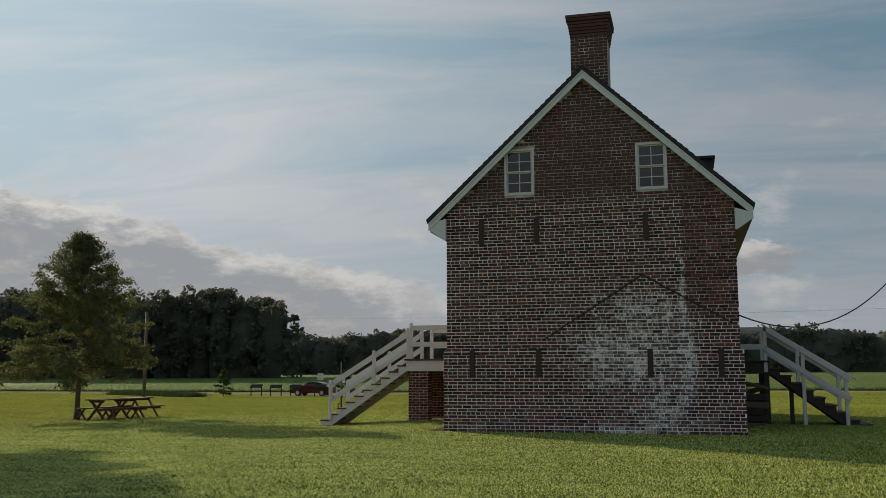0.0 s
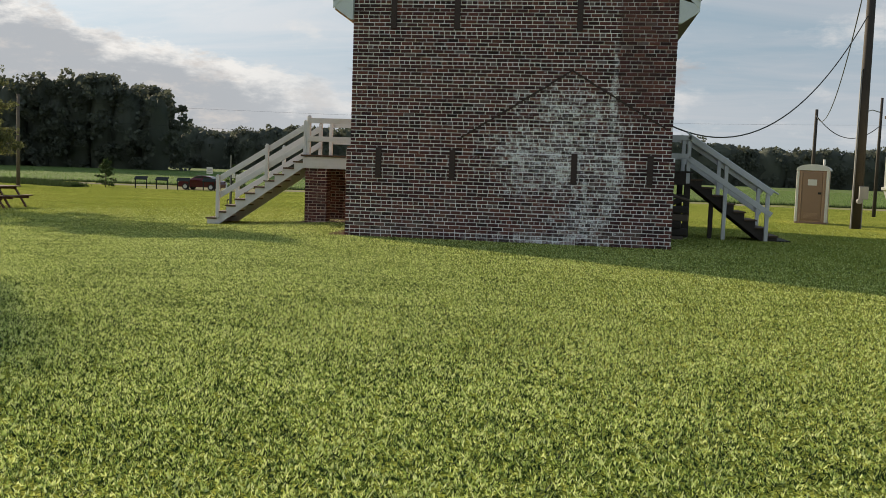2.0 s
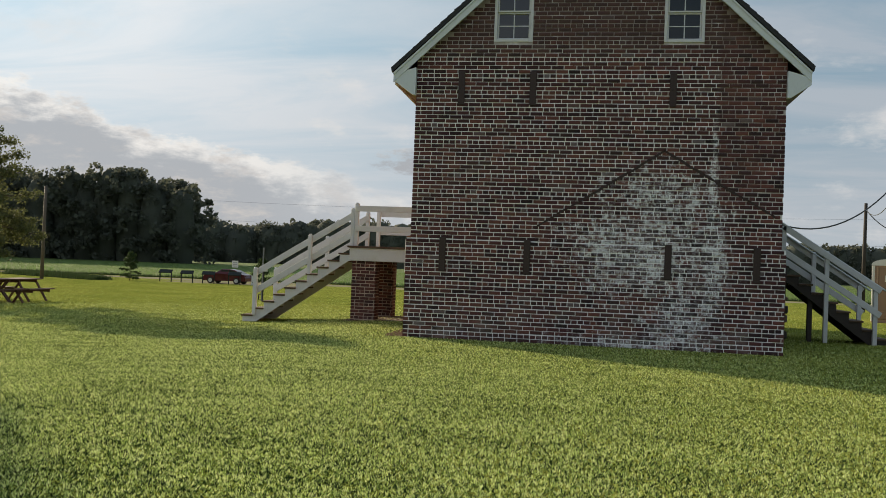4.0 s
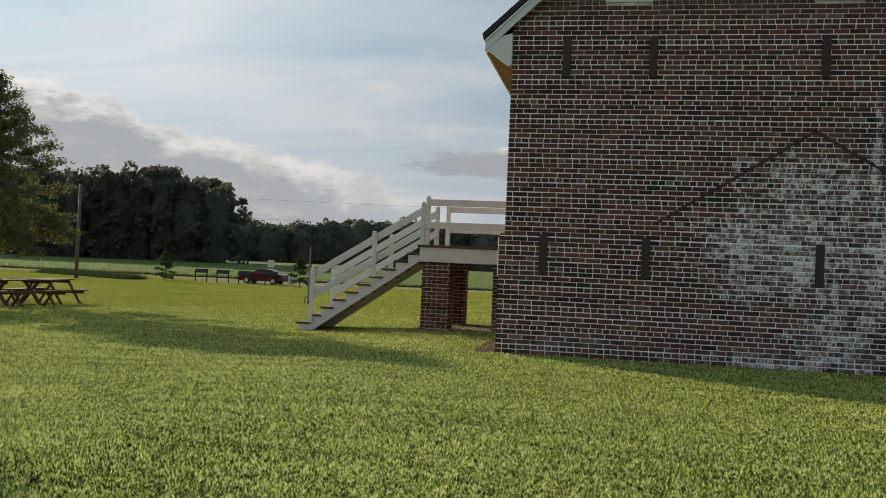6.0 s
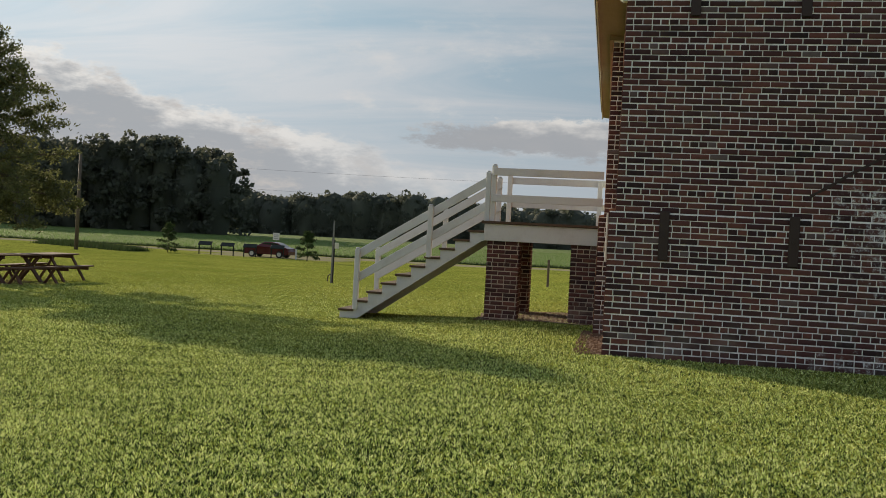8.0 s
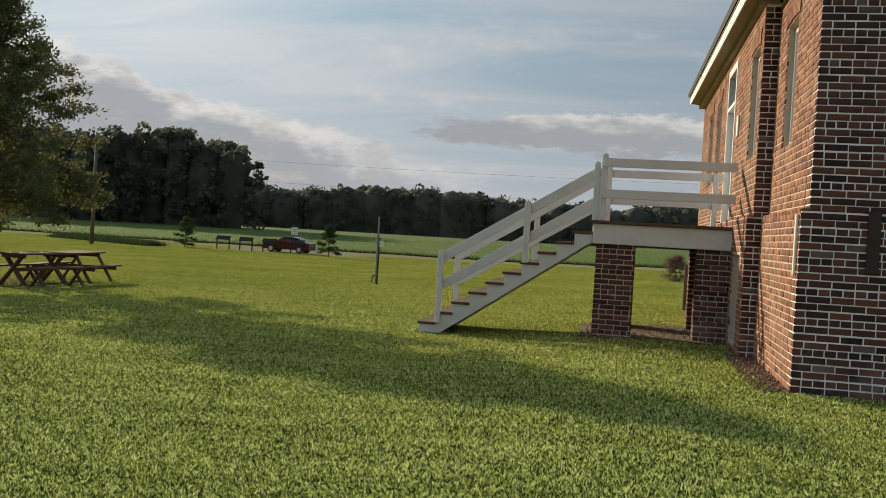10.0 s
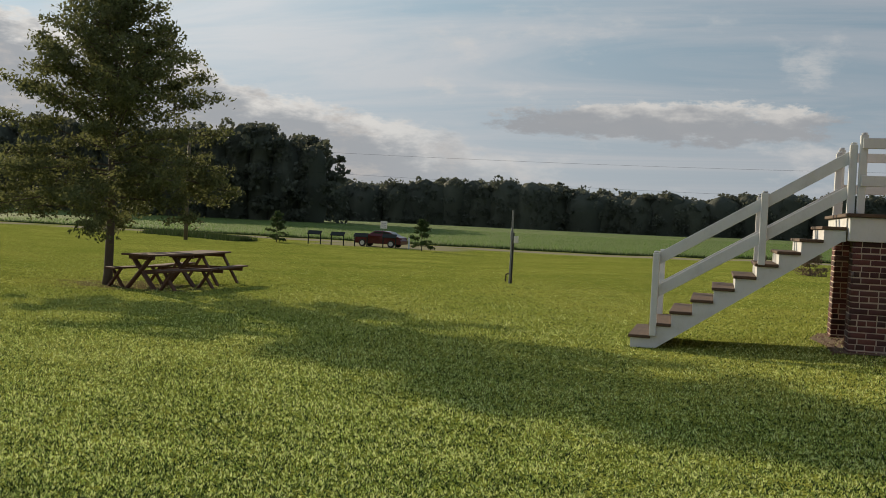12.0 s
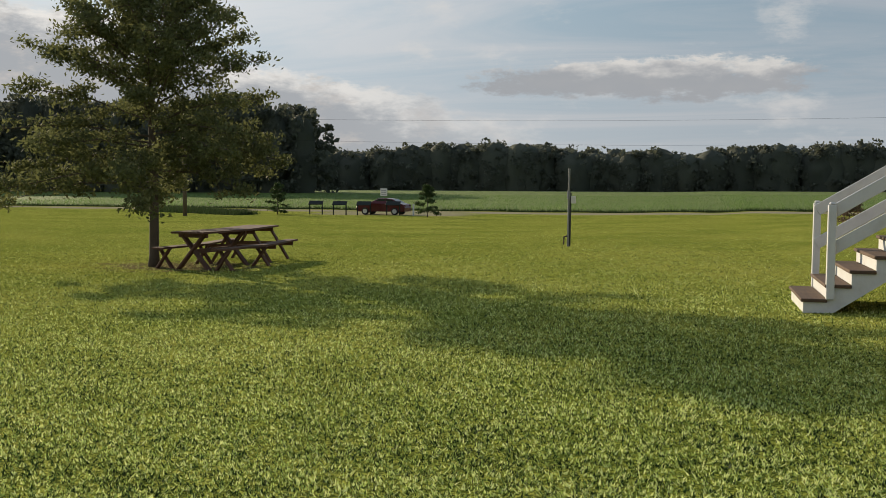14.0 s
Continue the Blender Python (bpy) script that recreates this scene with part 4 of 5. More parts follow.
def east_porch():
    Y0, WD, N, XT, RUN, ZT, FZ = 4.3, 1.2, 8, 0.80, 0.262, 1.62, -0.05
    grey, white = M["pole_wood"], M["white"]
    th, X, bx, rise, xs, y1 = stairs("porch_stairs", "weathered wooden stair and landing with pale painted rails", -1, Y0, WD, N, XT, RUN, ZT, FZ, (grey, M["tread"], white), False)
    bx("deck_board", -0.08, XT + 0.03, 4.2, 6.2, ZT - 0.045, ZT, grey)
    for ya in (4.22, 6.1):
        bx("fascia", -0.08, XT, ya, ya + 0.05, ZT - 0.34, ZT - 0.047, grey)
    for y in (4.3, 6.05):
        bx("leg", XT - 0.14, XT, y, y + 0.14, -0.2, ZT - 0.34, grey)
    bx("leg", 1.28, 1.38, 4.4, 4.5, -0.2, 0.95, grey)
    bx("cross_brace", 0.0, XT - 0.1, 4.32, 4.36, 0.95, 1.05, grey)
    for y, s in ((4.26, 1), (5.54, -1)):
        for x, z0, z1 in ((0.72, ZT - 0.3, 2.50), (1.62, -0.1 if s > 0 else 0.9, 1.97), (2.62, -0.1, 1.27)):
            rail_post(th, W + x, y, z0, z1, white)
        for zo in (0.0, -0.52):
            part("rail", beam_bm((W + 0.70, y - 0.055 * s, 2.46 + zo), (W + 2.72, y - 0.055 * s, 1.15 + zo), 0.03, 0.13), white, th)
        part("handrail", beam_bm((W + 0.66, y, 2.55), (W + 2.86, y, 1.14), 0.12, 0.03), M["trim"], th)
        for z in (2.42, 1.98):
            part("rail", beam_bm((W - 0.08, y - 0.055 * s, z), (W + 0.76, y - 0.055 * s, z), 0.03, 0.12), white, th)
    part("cross_brace", beam_bm((W + 0.06, 4.27, 0.72), (W + 0.74, 4.27, 0.98), 0.04, 0.13), grey, th)
    part("cross_brace", beam_bm((W + 0.74, 4.27, 0.15), (W + 0.30, 4.27, 0.68), 0.04, 0.09), grey, th)
    bx("foot_board", 2.9, 3.2, 4.2, 5.5, -0.08, 0.03, grey)
    # timbers stacked beneath the landing
    rng = random.Random(9)
    pile = thing("timber_stack", "stack of rough dark weathered timbers under the wooden landing", "timber", Matrix.Translation((W + 0.05, 3.55, -0.1)))
    for k in range(5):
        for j in range(3):
            a, b = rng.uniform(-0.02, 0.08), rng.uniform(0.48, 0.66)
            y, z = j * 0.21 + rng.uniform(-0.02, 0.02), 0.09 + k * 0.178
            part("timber", beam_bm((a, y, z + rng.uniform(-0.01, 0.01)), (b, y + rng.uniform(-0.03, 0.03), z + rng.uniform(-0.015, 0.015)), 0.19, 0.165, 0.022), grey if (k + j) % 3 else M["grey_wood"], pile)
    part("timber", beam_bm((-0.02, 0.1, 1.22), (0.66, 0.1, 1.02), 0.2, 0.06, 0.01), M["grey_wood"], pile, "slanting grey plank")


west_porch()
east_porch()


# ---- trees ----
def leaves(n_pts, centres, radius, size, rng, squash=0.6):
    """Small folded leaf cards round the centres. Returns arrays."""
    c = np.repeat(centres, n_pts, 0)
    n = len(c)
    off = rng.normal(size=(n, 3)) * radius * 0.55
    off[:, 2] *= squash
    p = c + off
    a = rng.normal(size=(n, 3))
    a /= np.linalg.norm(a, axis=1)[:, None]
    b = np.cross(a, rng.normal(size=(n, 3)))
    b /= np.linalg.norm(b, axis=1)[:, None]
    s = size * rng.uniform(0.6, 1.3, (n, 1))
    v = np.stack([p - a * s, p + b * s * 0.42, p + a * s, p - b * s * 0.42], 1)
    return v.reshape(-1, 3), np.arange(n * 4).reshape(-1, 4)


def tree(name, label, x, y, height, width, seed, limb_n=30, per=60, leaf=0.06, trunk_r=0.16, crown_base=0.9, category="tree", mat="leaf", cluster=0.33, rounding=0.8):
    rng = np.random.default_rng(seed)
    z0 = float(gz(x, y))
    th = thing(name, label, category, Matrix.Translation((x, y, z0)))
    pts = [(0, 0, -0.1), (0.01, 0.0, 0.25), (0.02, 0.02, height * 0.25), (-0.04, 0.0, height * 0.5), (0.02, 0.03, height * 0.75), (0, 0, height * 0.97)]
    bm = tube_bm(pts, [trunk_r * 1.35, trunk_r, trunk_r * 0.82, trunk_r * 0.55, trunk_r * 0.3, 0.012], 10)
    part("trunk", bm, M["bark"], th, smooth=True)
    centres = []
    for i in range(limb_n):
        f = (i + rng.uniform(0, 1)) / limb_n
        z = crown_base + (height * 0.97 - crown_base) * f
        ang = i * 2.399 + rng.uniform(-0.4, 0.4)
        prof = min(1.0, 0.72 + 1.3 * f) * (1 - max(0.0, f - 0.12) / 0.88) ** rounding
        ln = width / 2 * prof * rng.uniform(0.74, 1.16) + 0.15
        up = 0.16 + 0.75 * f + (-0.2 if f < 0.25 else 0)
        d = Vector((math.cos(ang), math.sin(ang), up)).normalized()
        lift = 0.75 * max(0.0, 0.81 * d.x + 0.58 * d.y) * (1 - min(1.0, f / 0.3)) if height > 6 else 0.0
        base = Vector((0, 0, z * 0.98 - 0.1 * ln + lift))
        tip = base + d * ln + Vector((0, 0, -0.13 * ln if f < 0.3 else 0.05 * ln))
        mid = base + (tip - base) * 0.5 + Vector((0, 0, 0.06 * ln))
        r = trunk_r * 0.30 * (1 - 0.7 * f)
        bm = bmesh.new()
        tube(bm, [base, mid, tip], [r, r * 0.6, 0.006], 5)
        k = max(3, int(ln / 0.22))
        for j in range(k):
            q = 0.25 + 0.75 * (j + rng.uniform(0, 1)) / k
            c = base + (tip - base) * q + Vector((0, 0, 0.06 * ln * math.sin(q * math.pi)))
            side = Vector(rng.normal(size=3)) * (0.10 + 0.20 * ln * (1 - q * 0.6)) * 0.55
            side.z *= 0.5
            e = c + side
            tube(bm, [c, e], [0.010, 0.004], 3, cap=False)
            centres.append(e)
            if rng.random() < 0.5:
                centres.append((c + e) / 2)
        centres.append(tip)
        part("limb", bm, M["bark"], th)
    V, F = leaves(per, np.array([tuple(c) for c in centres]), cluster, leaf, rng)
    raw("crown", V, F, M[mat], th)
    return th


tree("oak_tree", "young oak tree with a thin straight trunk on the lawn", -16.9, 10.0, 7.2, 5.9, 3, limb_n=84, per=54, leaf=0.054, trunk_r=0.1, crown_base=1.75, cluster=0.22, rounding=0.8)
tree("tall_tree", "tall tree with a high crown that shades the lawn", -32.6, 11.0, 14.0, 6.4, 8, limb_n=44, per=44, leaf=0.15, trunk_r=0.2, crown_base=10.0, cluster=0.5)
tree("dead_shrub", "rounded dry brown shrub standing at the edge of the field", 0.25, 37.0, 1.15, 1.05, 17, limb_n=22, per=34, leaf=0.045, trunk_r=0.03, crown_base=0.1, category="shrub", mat="dead", cluster=0.16, rounding=0.5)
tree("sapling", "small leafy sapling beside a gravel track", -41.0, 68.0, 2.65, 1.9, 12, limb_n=16, per=30, leaf=0.085, trunk_r=0.04, crown_base=0.35, mat="leaf_small", cluster=0.2)
tree("sapling", "small leafy sapling beside the parked red car", -27.3, 67.0, 2.6, 1.9, 13, limb_n=16, per=30, leaf=0.085, trunk_r=0.04, crown_base=0.4, mat="leaf_small", cluster=0.2)


def woods():
    rng = np.random.default_rng(21)
    spots = []
    for row in range(3):
        for x in np.arange(-215, -75 - row * 3, 4.6):
            spots.append((x + rng.uniform(-2, 2), 153 + row * 8 + rng.uniform(-2, 2), rng.uniform(17.2, 19.4) + 0.9 * math.sin(x * 0.13) - 2.4 * float(smooth(x, -92, -76)), rng.uniform(4.6, 6.6)))
    for row in range(2):
        for x in np.arange(-200, 260, 4.0):
            spots.append((x + rng.uniform(-2, 2), 264 + row * 9 + rng.uniform(-2, 2), rng.uniform(12.9, 15.0) + 0.7 * math.sin(x * 0.07) + 0.5 * math.sin(x * 0.21) - 1.5 * float(smooth(x, -60, 0)), rng.uniform(5.0, 7.6)))
    VV, FF, n0 = [], [], 0
    u = np.linspace(0, 2 * math.pi, 11)[:-1]
    for x, y, h, r in spots:
        zb = float(gz(x, y)) - 0.3
        rings = []
        prof = [(0.0, 0.9), (0.2, 1.0), (0.5, 1.06), (0.72, 0.98), (0.86, 0.78), (0.95, 0.5), (1.0, 0.12)]
        for f, s in prof:
            jit = rng.uniform(0.82, 1.15, len(u))
            s = s * (0.5 if y < 175 else 0.72)
            rings.append(np.stack([x + np.cos(u) * r * s * jit, y + np.sin(u) * r * s * jit, np.full(len(u), zb + h * f * 0.95) + rng.uniform(-0.4, 0.4, len(u)) * (f > 0)], -1))
        V = np.concatenate(rings)
        k = len(u)
        i = (np.arange(len(prof) - 1)[:, None] * k + np.arange(k)).ravel()
        j = (np.arange(len(prof) - 1)[:, None] * k + (np.arange(k) + 1) % k).ravel()
        FF.append(np.stack([i, j, j + k, i + k], -1) + n0)
        VV.append(V)
        n0 += len(V)
        # leaf clumps on boughs that bulge out of the shell
        n, k2 = (2100, 52) if y < 175 else (820, 34)
        bt, bf = rng.uniform(0, 2 * math.pi, k2), rng.uniform(0.05, 0.95, k2)
        bs = np.interp(bf, [p[0] for p in prof], [p[1] for p in prof]) * r * rng.uniform(0.55, 1.15, k2)
        bc = np.stack([x + np.cos(bt) * bs, y + np.sin(bt) * bs, zb + h * bf], -1)
        br = rng.uniform(0.7, 1.7, k2)
        pick = rng.integers(0, k2, n)
        dv = rng.normal(size=(n, 3))
        dv /= np.linalg.norm(dv, axis=1)[:, None]
        p = bc[pick] + dv * (br[pick] * rng.uniform(0.5, 1.15, n))[:, None] * np.array([1, 1, 0.8])
        a = rng.normal(size=(n, 3))
        a /= np.linalg.norm(a, axis=1)[:, None]
        b = np.cross(a, rng.normal(size=(n, 3)))
        b /= np.linalg.norm(b, axis=1)[:, None]
        q = rng.uniform(0.22, 0.58, (n, 1))
        VV.append(np.stack([p - a * q, p + b * q * 0.8, p + a * q, p - b * q * 0.8], 1).reshape(-1, 3))
        FF.append(np.arange(n * 4).reshape(-1, 4) + n0)
        n0 += n * 4
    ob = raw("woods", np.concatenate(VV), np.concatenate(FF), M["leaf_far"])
    tagged(ob, "dense dark line of broadleaf woods behind the field", "woods", kind="stuff")


woods()


# ---- grass and crops ----
def grass(name, n, place_fn, h0, h1, width, mat, label, seed, category="grass", lean=0.65):
    rng = np.random.default_rng(seed)
    xy = place_fn(rng, n)
    n = len(xy)
    z = gz(xy[:, 0], xy[:, 1])
    ang = rng.uniform(0, 2 * math.pi, n)
    h = rng.uniform(h0, h1, n)
    w = width * rng.uniform(0.7, 1.4, n)
    d = np.stack([np.cos(ang), np.sin(ang)], -1)
    ln = rng.normal(size=(n, 2)) * (h * lean)[:, None]
    base = np.concatenate([xy, (z - 0.004)[:, None]], 1)
    half = np.concatenate([d * w[:, None], np.zeros((n, 1))], 1)
    tip = base + np.concatenate([ln, h[:, None]], 1)
    V = np.stack([base - half, base + half, tip], 1).reshape(-1, 3)
    return tagged(raw(name, V, np.arange(n * 3).reshape(-1, 3), M[mat]), label, category, kind="stuff")


def near_lawn(rng, n):
    """Thick where the walk goes, thinner farther off; none inside walls."""
    a, b = np.array([5.6, -21.6]), np.array([-6.2, -7.3])
    t = rng.uniform(0, 1, n)
    ahead = rng.exponential(6.5, n) + 1.8
    side = rng.normal(size=n) * (3.0 + ahead * 0.4)
    side = side - np.where(t > 0.55, (t - 0.55) * ahead * 0.9, 0.0)
    c = a + (b - a) * t[:, None]
    head = np.array([-0.22, 0.975])
    right = np.array([0.975, 0.22])
    p = c + head * ahead[:, None] + right * side[:, None]
    inside = (p[:, 0] > -0.2) & (p[:, 0] < W) & (p[:, 1] > -0.02) & (p[:, 1] < L1)
    bare = (p[:, 0] > -0.22 - 0.08 * np.sin(p[:, 1] * 5)) & (p[:, 0] < 0.05) & (p[:, 1] > -0.1) & (p[:, 1] < 3.2) & (rng.uniform(0, 1, n) < 0.93)
    clump = np.sin(p[:, 0] * 31 + 2 * np.sin(p[:, 1] * 17)) * np.sin(p[:, 1] * 29 + 2 * np.sin(p[:, 0] * 13)) + 0.6 * np.sin(p[:, 0] * 7.3 + np.sin(p[:, 1] * 5)) * np.sin(p[:, 1] * 6.1)
    thin = rng.uniform(-2.4, 0.3, n) > clump
    p = p[~inside & ~bare & ~thin]
    # gathered into tufts
    cell = np.floor(p / 0.055)
    h1 = np.modf(np.abs(np.sin(cell[:, 0] * 12.9898 + cell[:, 1] * 78.233) * 43758.5453))[0]
    h2 = np.modf(np.abs(np.sin(cell[:, 0] * 39.346 + cell[:, 1] * 11.135) * 24634.6345))[0]
    centre = (cell + np.stack([0.15 + 0.7 * h1, 0.15 + 0.7 * h2], -1)) * 0.055
    q = centre + rng.normal(size=p.shape) * 0.011
    loose = (rng.uniform(0, 1, len(p)) < 0.25) | (np.abs(p[:, 0]) < 0.3)
    return np.where(loose[:, None], p, q)


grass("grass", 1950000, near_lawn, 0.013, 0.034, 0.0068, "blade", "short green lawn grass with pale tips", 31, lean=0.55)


def bank(rng, n):
    x = rng.uniform(-58, -43, n)
    return np.stack([x, 66.5 - 0.55 * (x + 43) + rng.normal(size=n) * 0.9], -1)


grass("tall_grass", 14000, bank, 0.15, 0.55, 0.03, "leaf_small", "tuft of tall unmown grass beside a ditch", 32, lean=0.25)


def crop_rows(rng, n):
    row = rng.integers(0, 60, n)
    y = 87.0 + row * 1.0 + rng.normal(size=n) * 0.12
    x = rng.uniform(-90, 60, n)
    return np.stack([x, y], -1)


cr = grass("crop_rows", 90000, crop_rows, 0.35, 0.62, 0.06, "crop", "rows of low green crop plants", 33, "crop", 0.6)


def ditch_edge(rng, n):
    x = rng.uniform(-90, 70, n)
    return np.stack([x, 85.7 + rng.normal(size=n) * 0.2], -1)


grass("verge_grass", 16000, ditch_edge, 0.12, 0.4, 0.03, "leaf_small", "dark strip of rough grass along the field", 34, lean=0.3)
soil = bmesh.new()
vs = []
rng_s = random.Random(4)
ring = [(-0.02, -0.12), (-0.01, 0.02), (-0.01, 3.05), (-0.2, 3.09), (-0.42, 3.09), (-0.33, 2.5), (-0.24, 1.9), (-0.28, 1.3), (-0.17, 0.8), (-0.15, 0.3), (-0.08, 0.0)]
soil.faces.new([soil.verts.new((x, y, float(gz(x, y)) + 0.006)) for x, y in ring])
bmesh.ops.triangulate(soil, faces=soil.faces[:])
bmesh.ops.recalc_face_normals(soil, faces=soil.faces[:])
soil2 = bmesh.new()
ring = [(-2.35, 4.45), (-1.9, 4.25), (-1.2, 4.38), (-0.6, 4.2), (-0.25, 4.3), (-0.26, 6.9), (-1.0, 7.05), (-1.7, 6.85), (-2.3, 7.0), (-2.5, 6.2), (-2.38, 5.3)]
soil2.faces.new([soil2.verts.new((x, y, float(gz(x, y)) + 0.012)) for x, y in ring])
bmesh.ops.triangulate(soil2, faces=soil2.faces[:])
bmesh.ops.recalc_face_normals(soil2, faces=soil2.faces[:])
tagged(part("bare_soil", soil2, M["soil"], label="bare dusty earth below the porch"), category="soil", kind="structure")
tagged(part("bare_soil", soil, M["soil"], label="strip of bare reddish soil along the brick wall"), category="soil", kind="structure")


def crumbs(name, label, n, x0, x1, y0, y1, seed, mat):
    """Small angular lumps lying on the bare ground."""
    rng = np.random.default_rng(seed)
    p = np.stack([rng.uniform(x0, x1, n), rng.uniform(y0, y1, n)], -1)
    p = p[(p[:, 0] < XL - 0.02 - TURN * p[:, 1]) | (p[:, 1] < L0) & (p[:, 0] < -0.02)]
    n = len(p)
    c = np.concatenate([p, gz(p[:, 0], p[:, 1])[:, None] + 0.012], 1)
    unit = np.array([(1, 0, 0), (0, 1, 0), (-1, 0, 0), (0, -1, 0), (0, 0, 1), (0, 0, -1)], float)
    r = rng.uniform(0.006, 0.022, (n, 1, 1)) * rng.uniform(0.6, 1.3, (n, 6, 1))
    V = (c[:, None, :] + unit[None] * r).reshape(-1, 3)
    tri = np.array([(0, 1, 4), (1, 2, 4), (2, 3, 4), (3, 0, 4), (1, 0, 5), (2, 1, 5), (3, 2, 5), (0, 3, 5)])
    F = (np.arange(n)[:, None, None] * 6 + tri[None]).reshape(-1, 3)
    return tagged(raw(name, V, F, M[mat]), label, "soil", kind="stuff")


crumbs("soil_lumps", "small lumps of reddish earth and mortar along the brick wall", 480, -0.38, -0.02, -0.1, 3.1, 41, "soil")
crumbs("soil_lumps", "loose dusty lumps of earth under the porch", 900, -2.4, -0.25, 4.3, 6.9, 42, "soil")


# ---- picnic tables ----
def tabletop(parent, L, Wd, z, n=5, nm="tabletop"):
    bm = bmesh.new()
    bw = Wd / n
    for i in range(n):
        box(bm, -L / 2, L / 2, -Wd / 2 + i * bw + 0.004, -Wd / 2 + (i + 1) * bw - 0.004, z - 0.04, z, 0.004)
    return part(nm, bm, M["table_wood"], parent)


def cross_table(x, y, rz):
    th = thing("picnic_table", "dark wooden picnic table with crossed legs beside the oak tree", "picnic table", pose(x, y, float(gz(x, y)), 0, 0, rz), "picnic tables")
    tabletop(th, 1.8, 0.75, 0.76)
    for sx in (-0.68, 0.68):
        for s in (-1, 1):
            part("leg", beam_bm((sx + s * 0.025, -0.36 * s, -0.02), (sx + s * 0.025, 0.3 * s, 0.73), 0.045, 0.13, up=(1, 0, 0)), M["table_wood"], th)
        part("cleat", box_bm(sx - 0.03, sx + 0.03, -0.33, 0.33, 0.64, 0.72, 0.005), M["table_wood"], th)
    part("stretcher", beam_bm((-0.66, 0, 0.36), (0.66, 0, 0.36), 0.05, 0.09), M["table_wood"], th)
    return th


def bench(x, y, rz):
    th = thing("picnic_bench", "low dark wooden bench with crossed legs beside the picnic table", "bench", pose(x, y, float(gz(x, y)), 0, 0, rz), "picnic benches")
    tabletop(th, 1.8, 0.28, 0.44, 2, "seat")
    for sx in (-0.66, 0.66):
        for s in (-1, 1):
            part("leg", beam_bm((sx + s * 0.02, -0.19 * s, -0.02), (sx + s * 0.02, 0.14 * s, 0.41), 0.04, 0.09, up=(1, 0, 0)), M["table_wood"], th)
    return th


def frame_table(x, y, rz):
    th = thing("picnic_table", "brown wooden picnic table with attached bench seats on the lawn", "picnic table", pose(x, y, float(gz(x, y)), 0, 0, rz), "picnic tables")
    tabletop(th, 1.83, 0.75, 0.76)
    for s in (-1, 1):
        sub = part("seat", box_bm(-0.92, 0.92, s * 0.70 - 0.13, s * 0.70 + 0.13, 0.40, 0.44, 0.005), M["table_wood"], th)
    for sx in (-0.62, 0.62):
        part("seat_support", box_bm(sx - 0.02, sx + 0.02, -0.80, 0.80, 0.31, 0.40, 0.004), M["table_wood"], th)
        part("cleat", box_bm(sx - 0.02, sx + 0.02, -0.33, 0.33, 0.63, 0.72, 0.004), M["table_wood"], th)
        for s in (-1, 1):
            part("leg", beam_bm((sx + 0.04, s * 0.68, -0.02), (sx + 0.04, s * 0.24, 0.72), 0.04, 0.12, up=(1, 0, 0)), M["table_wood"], th)
    return th


cross_table(-15.62, 10.15, 84)
bench(-16.36, 10.3, 84)
bench(-14.88, 10.0, 84)
frame_table(-15.8, 12.15, 97)
frame_table(-16.08, 1.72, -46)


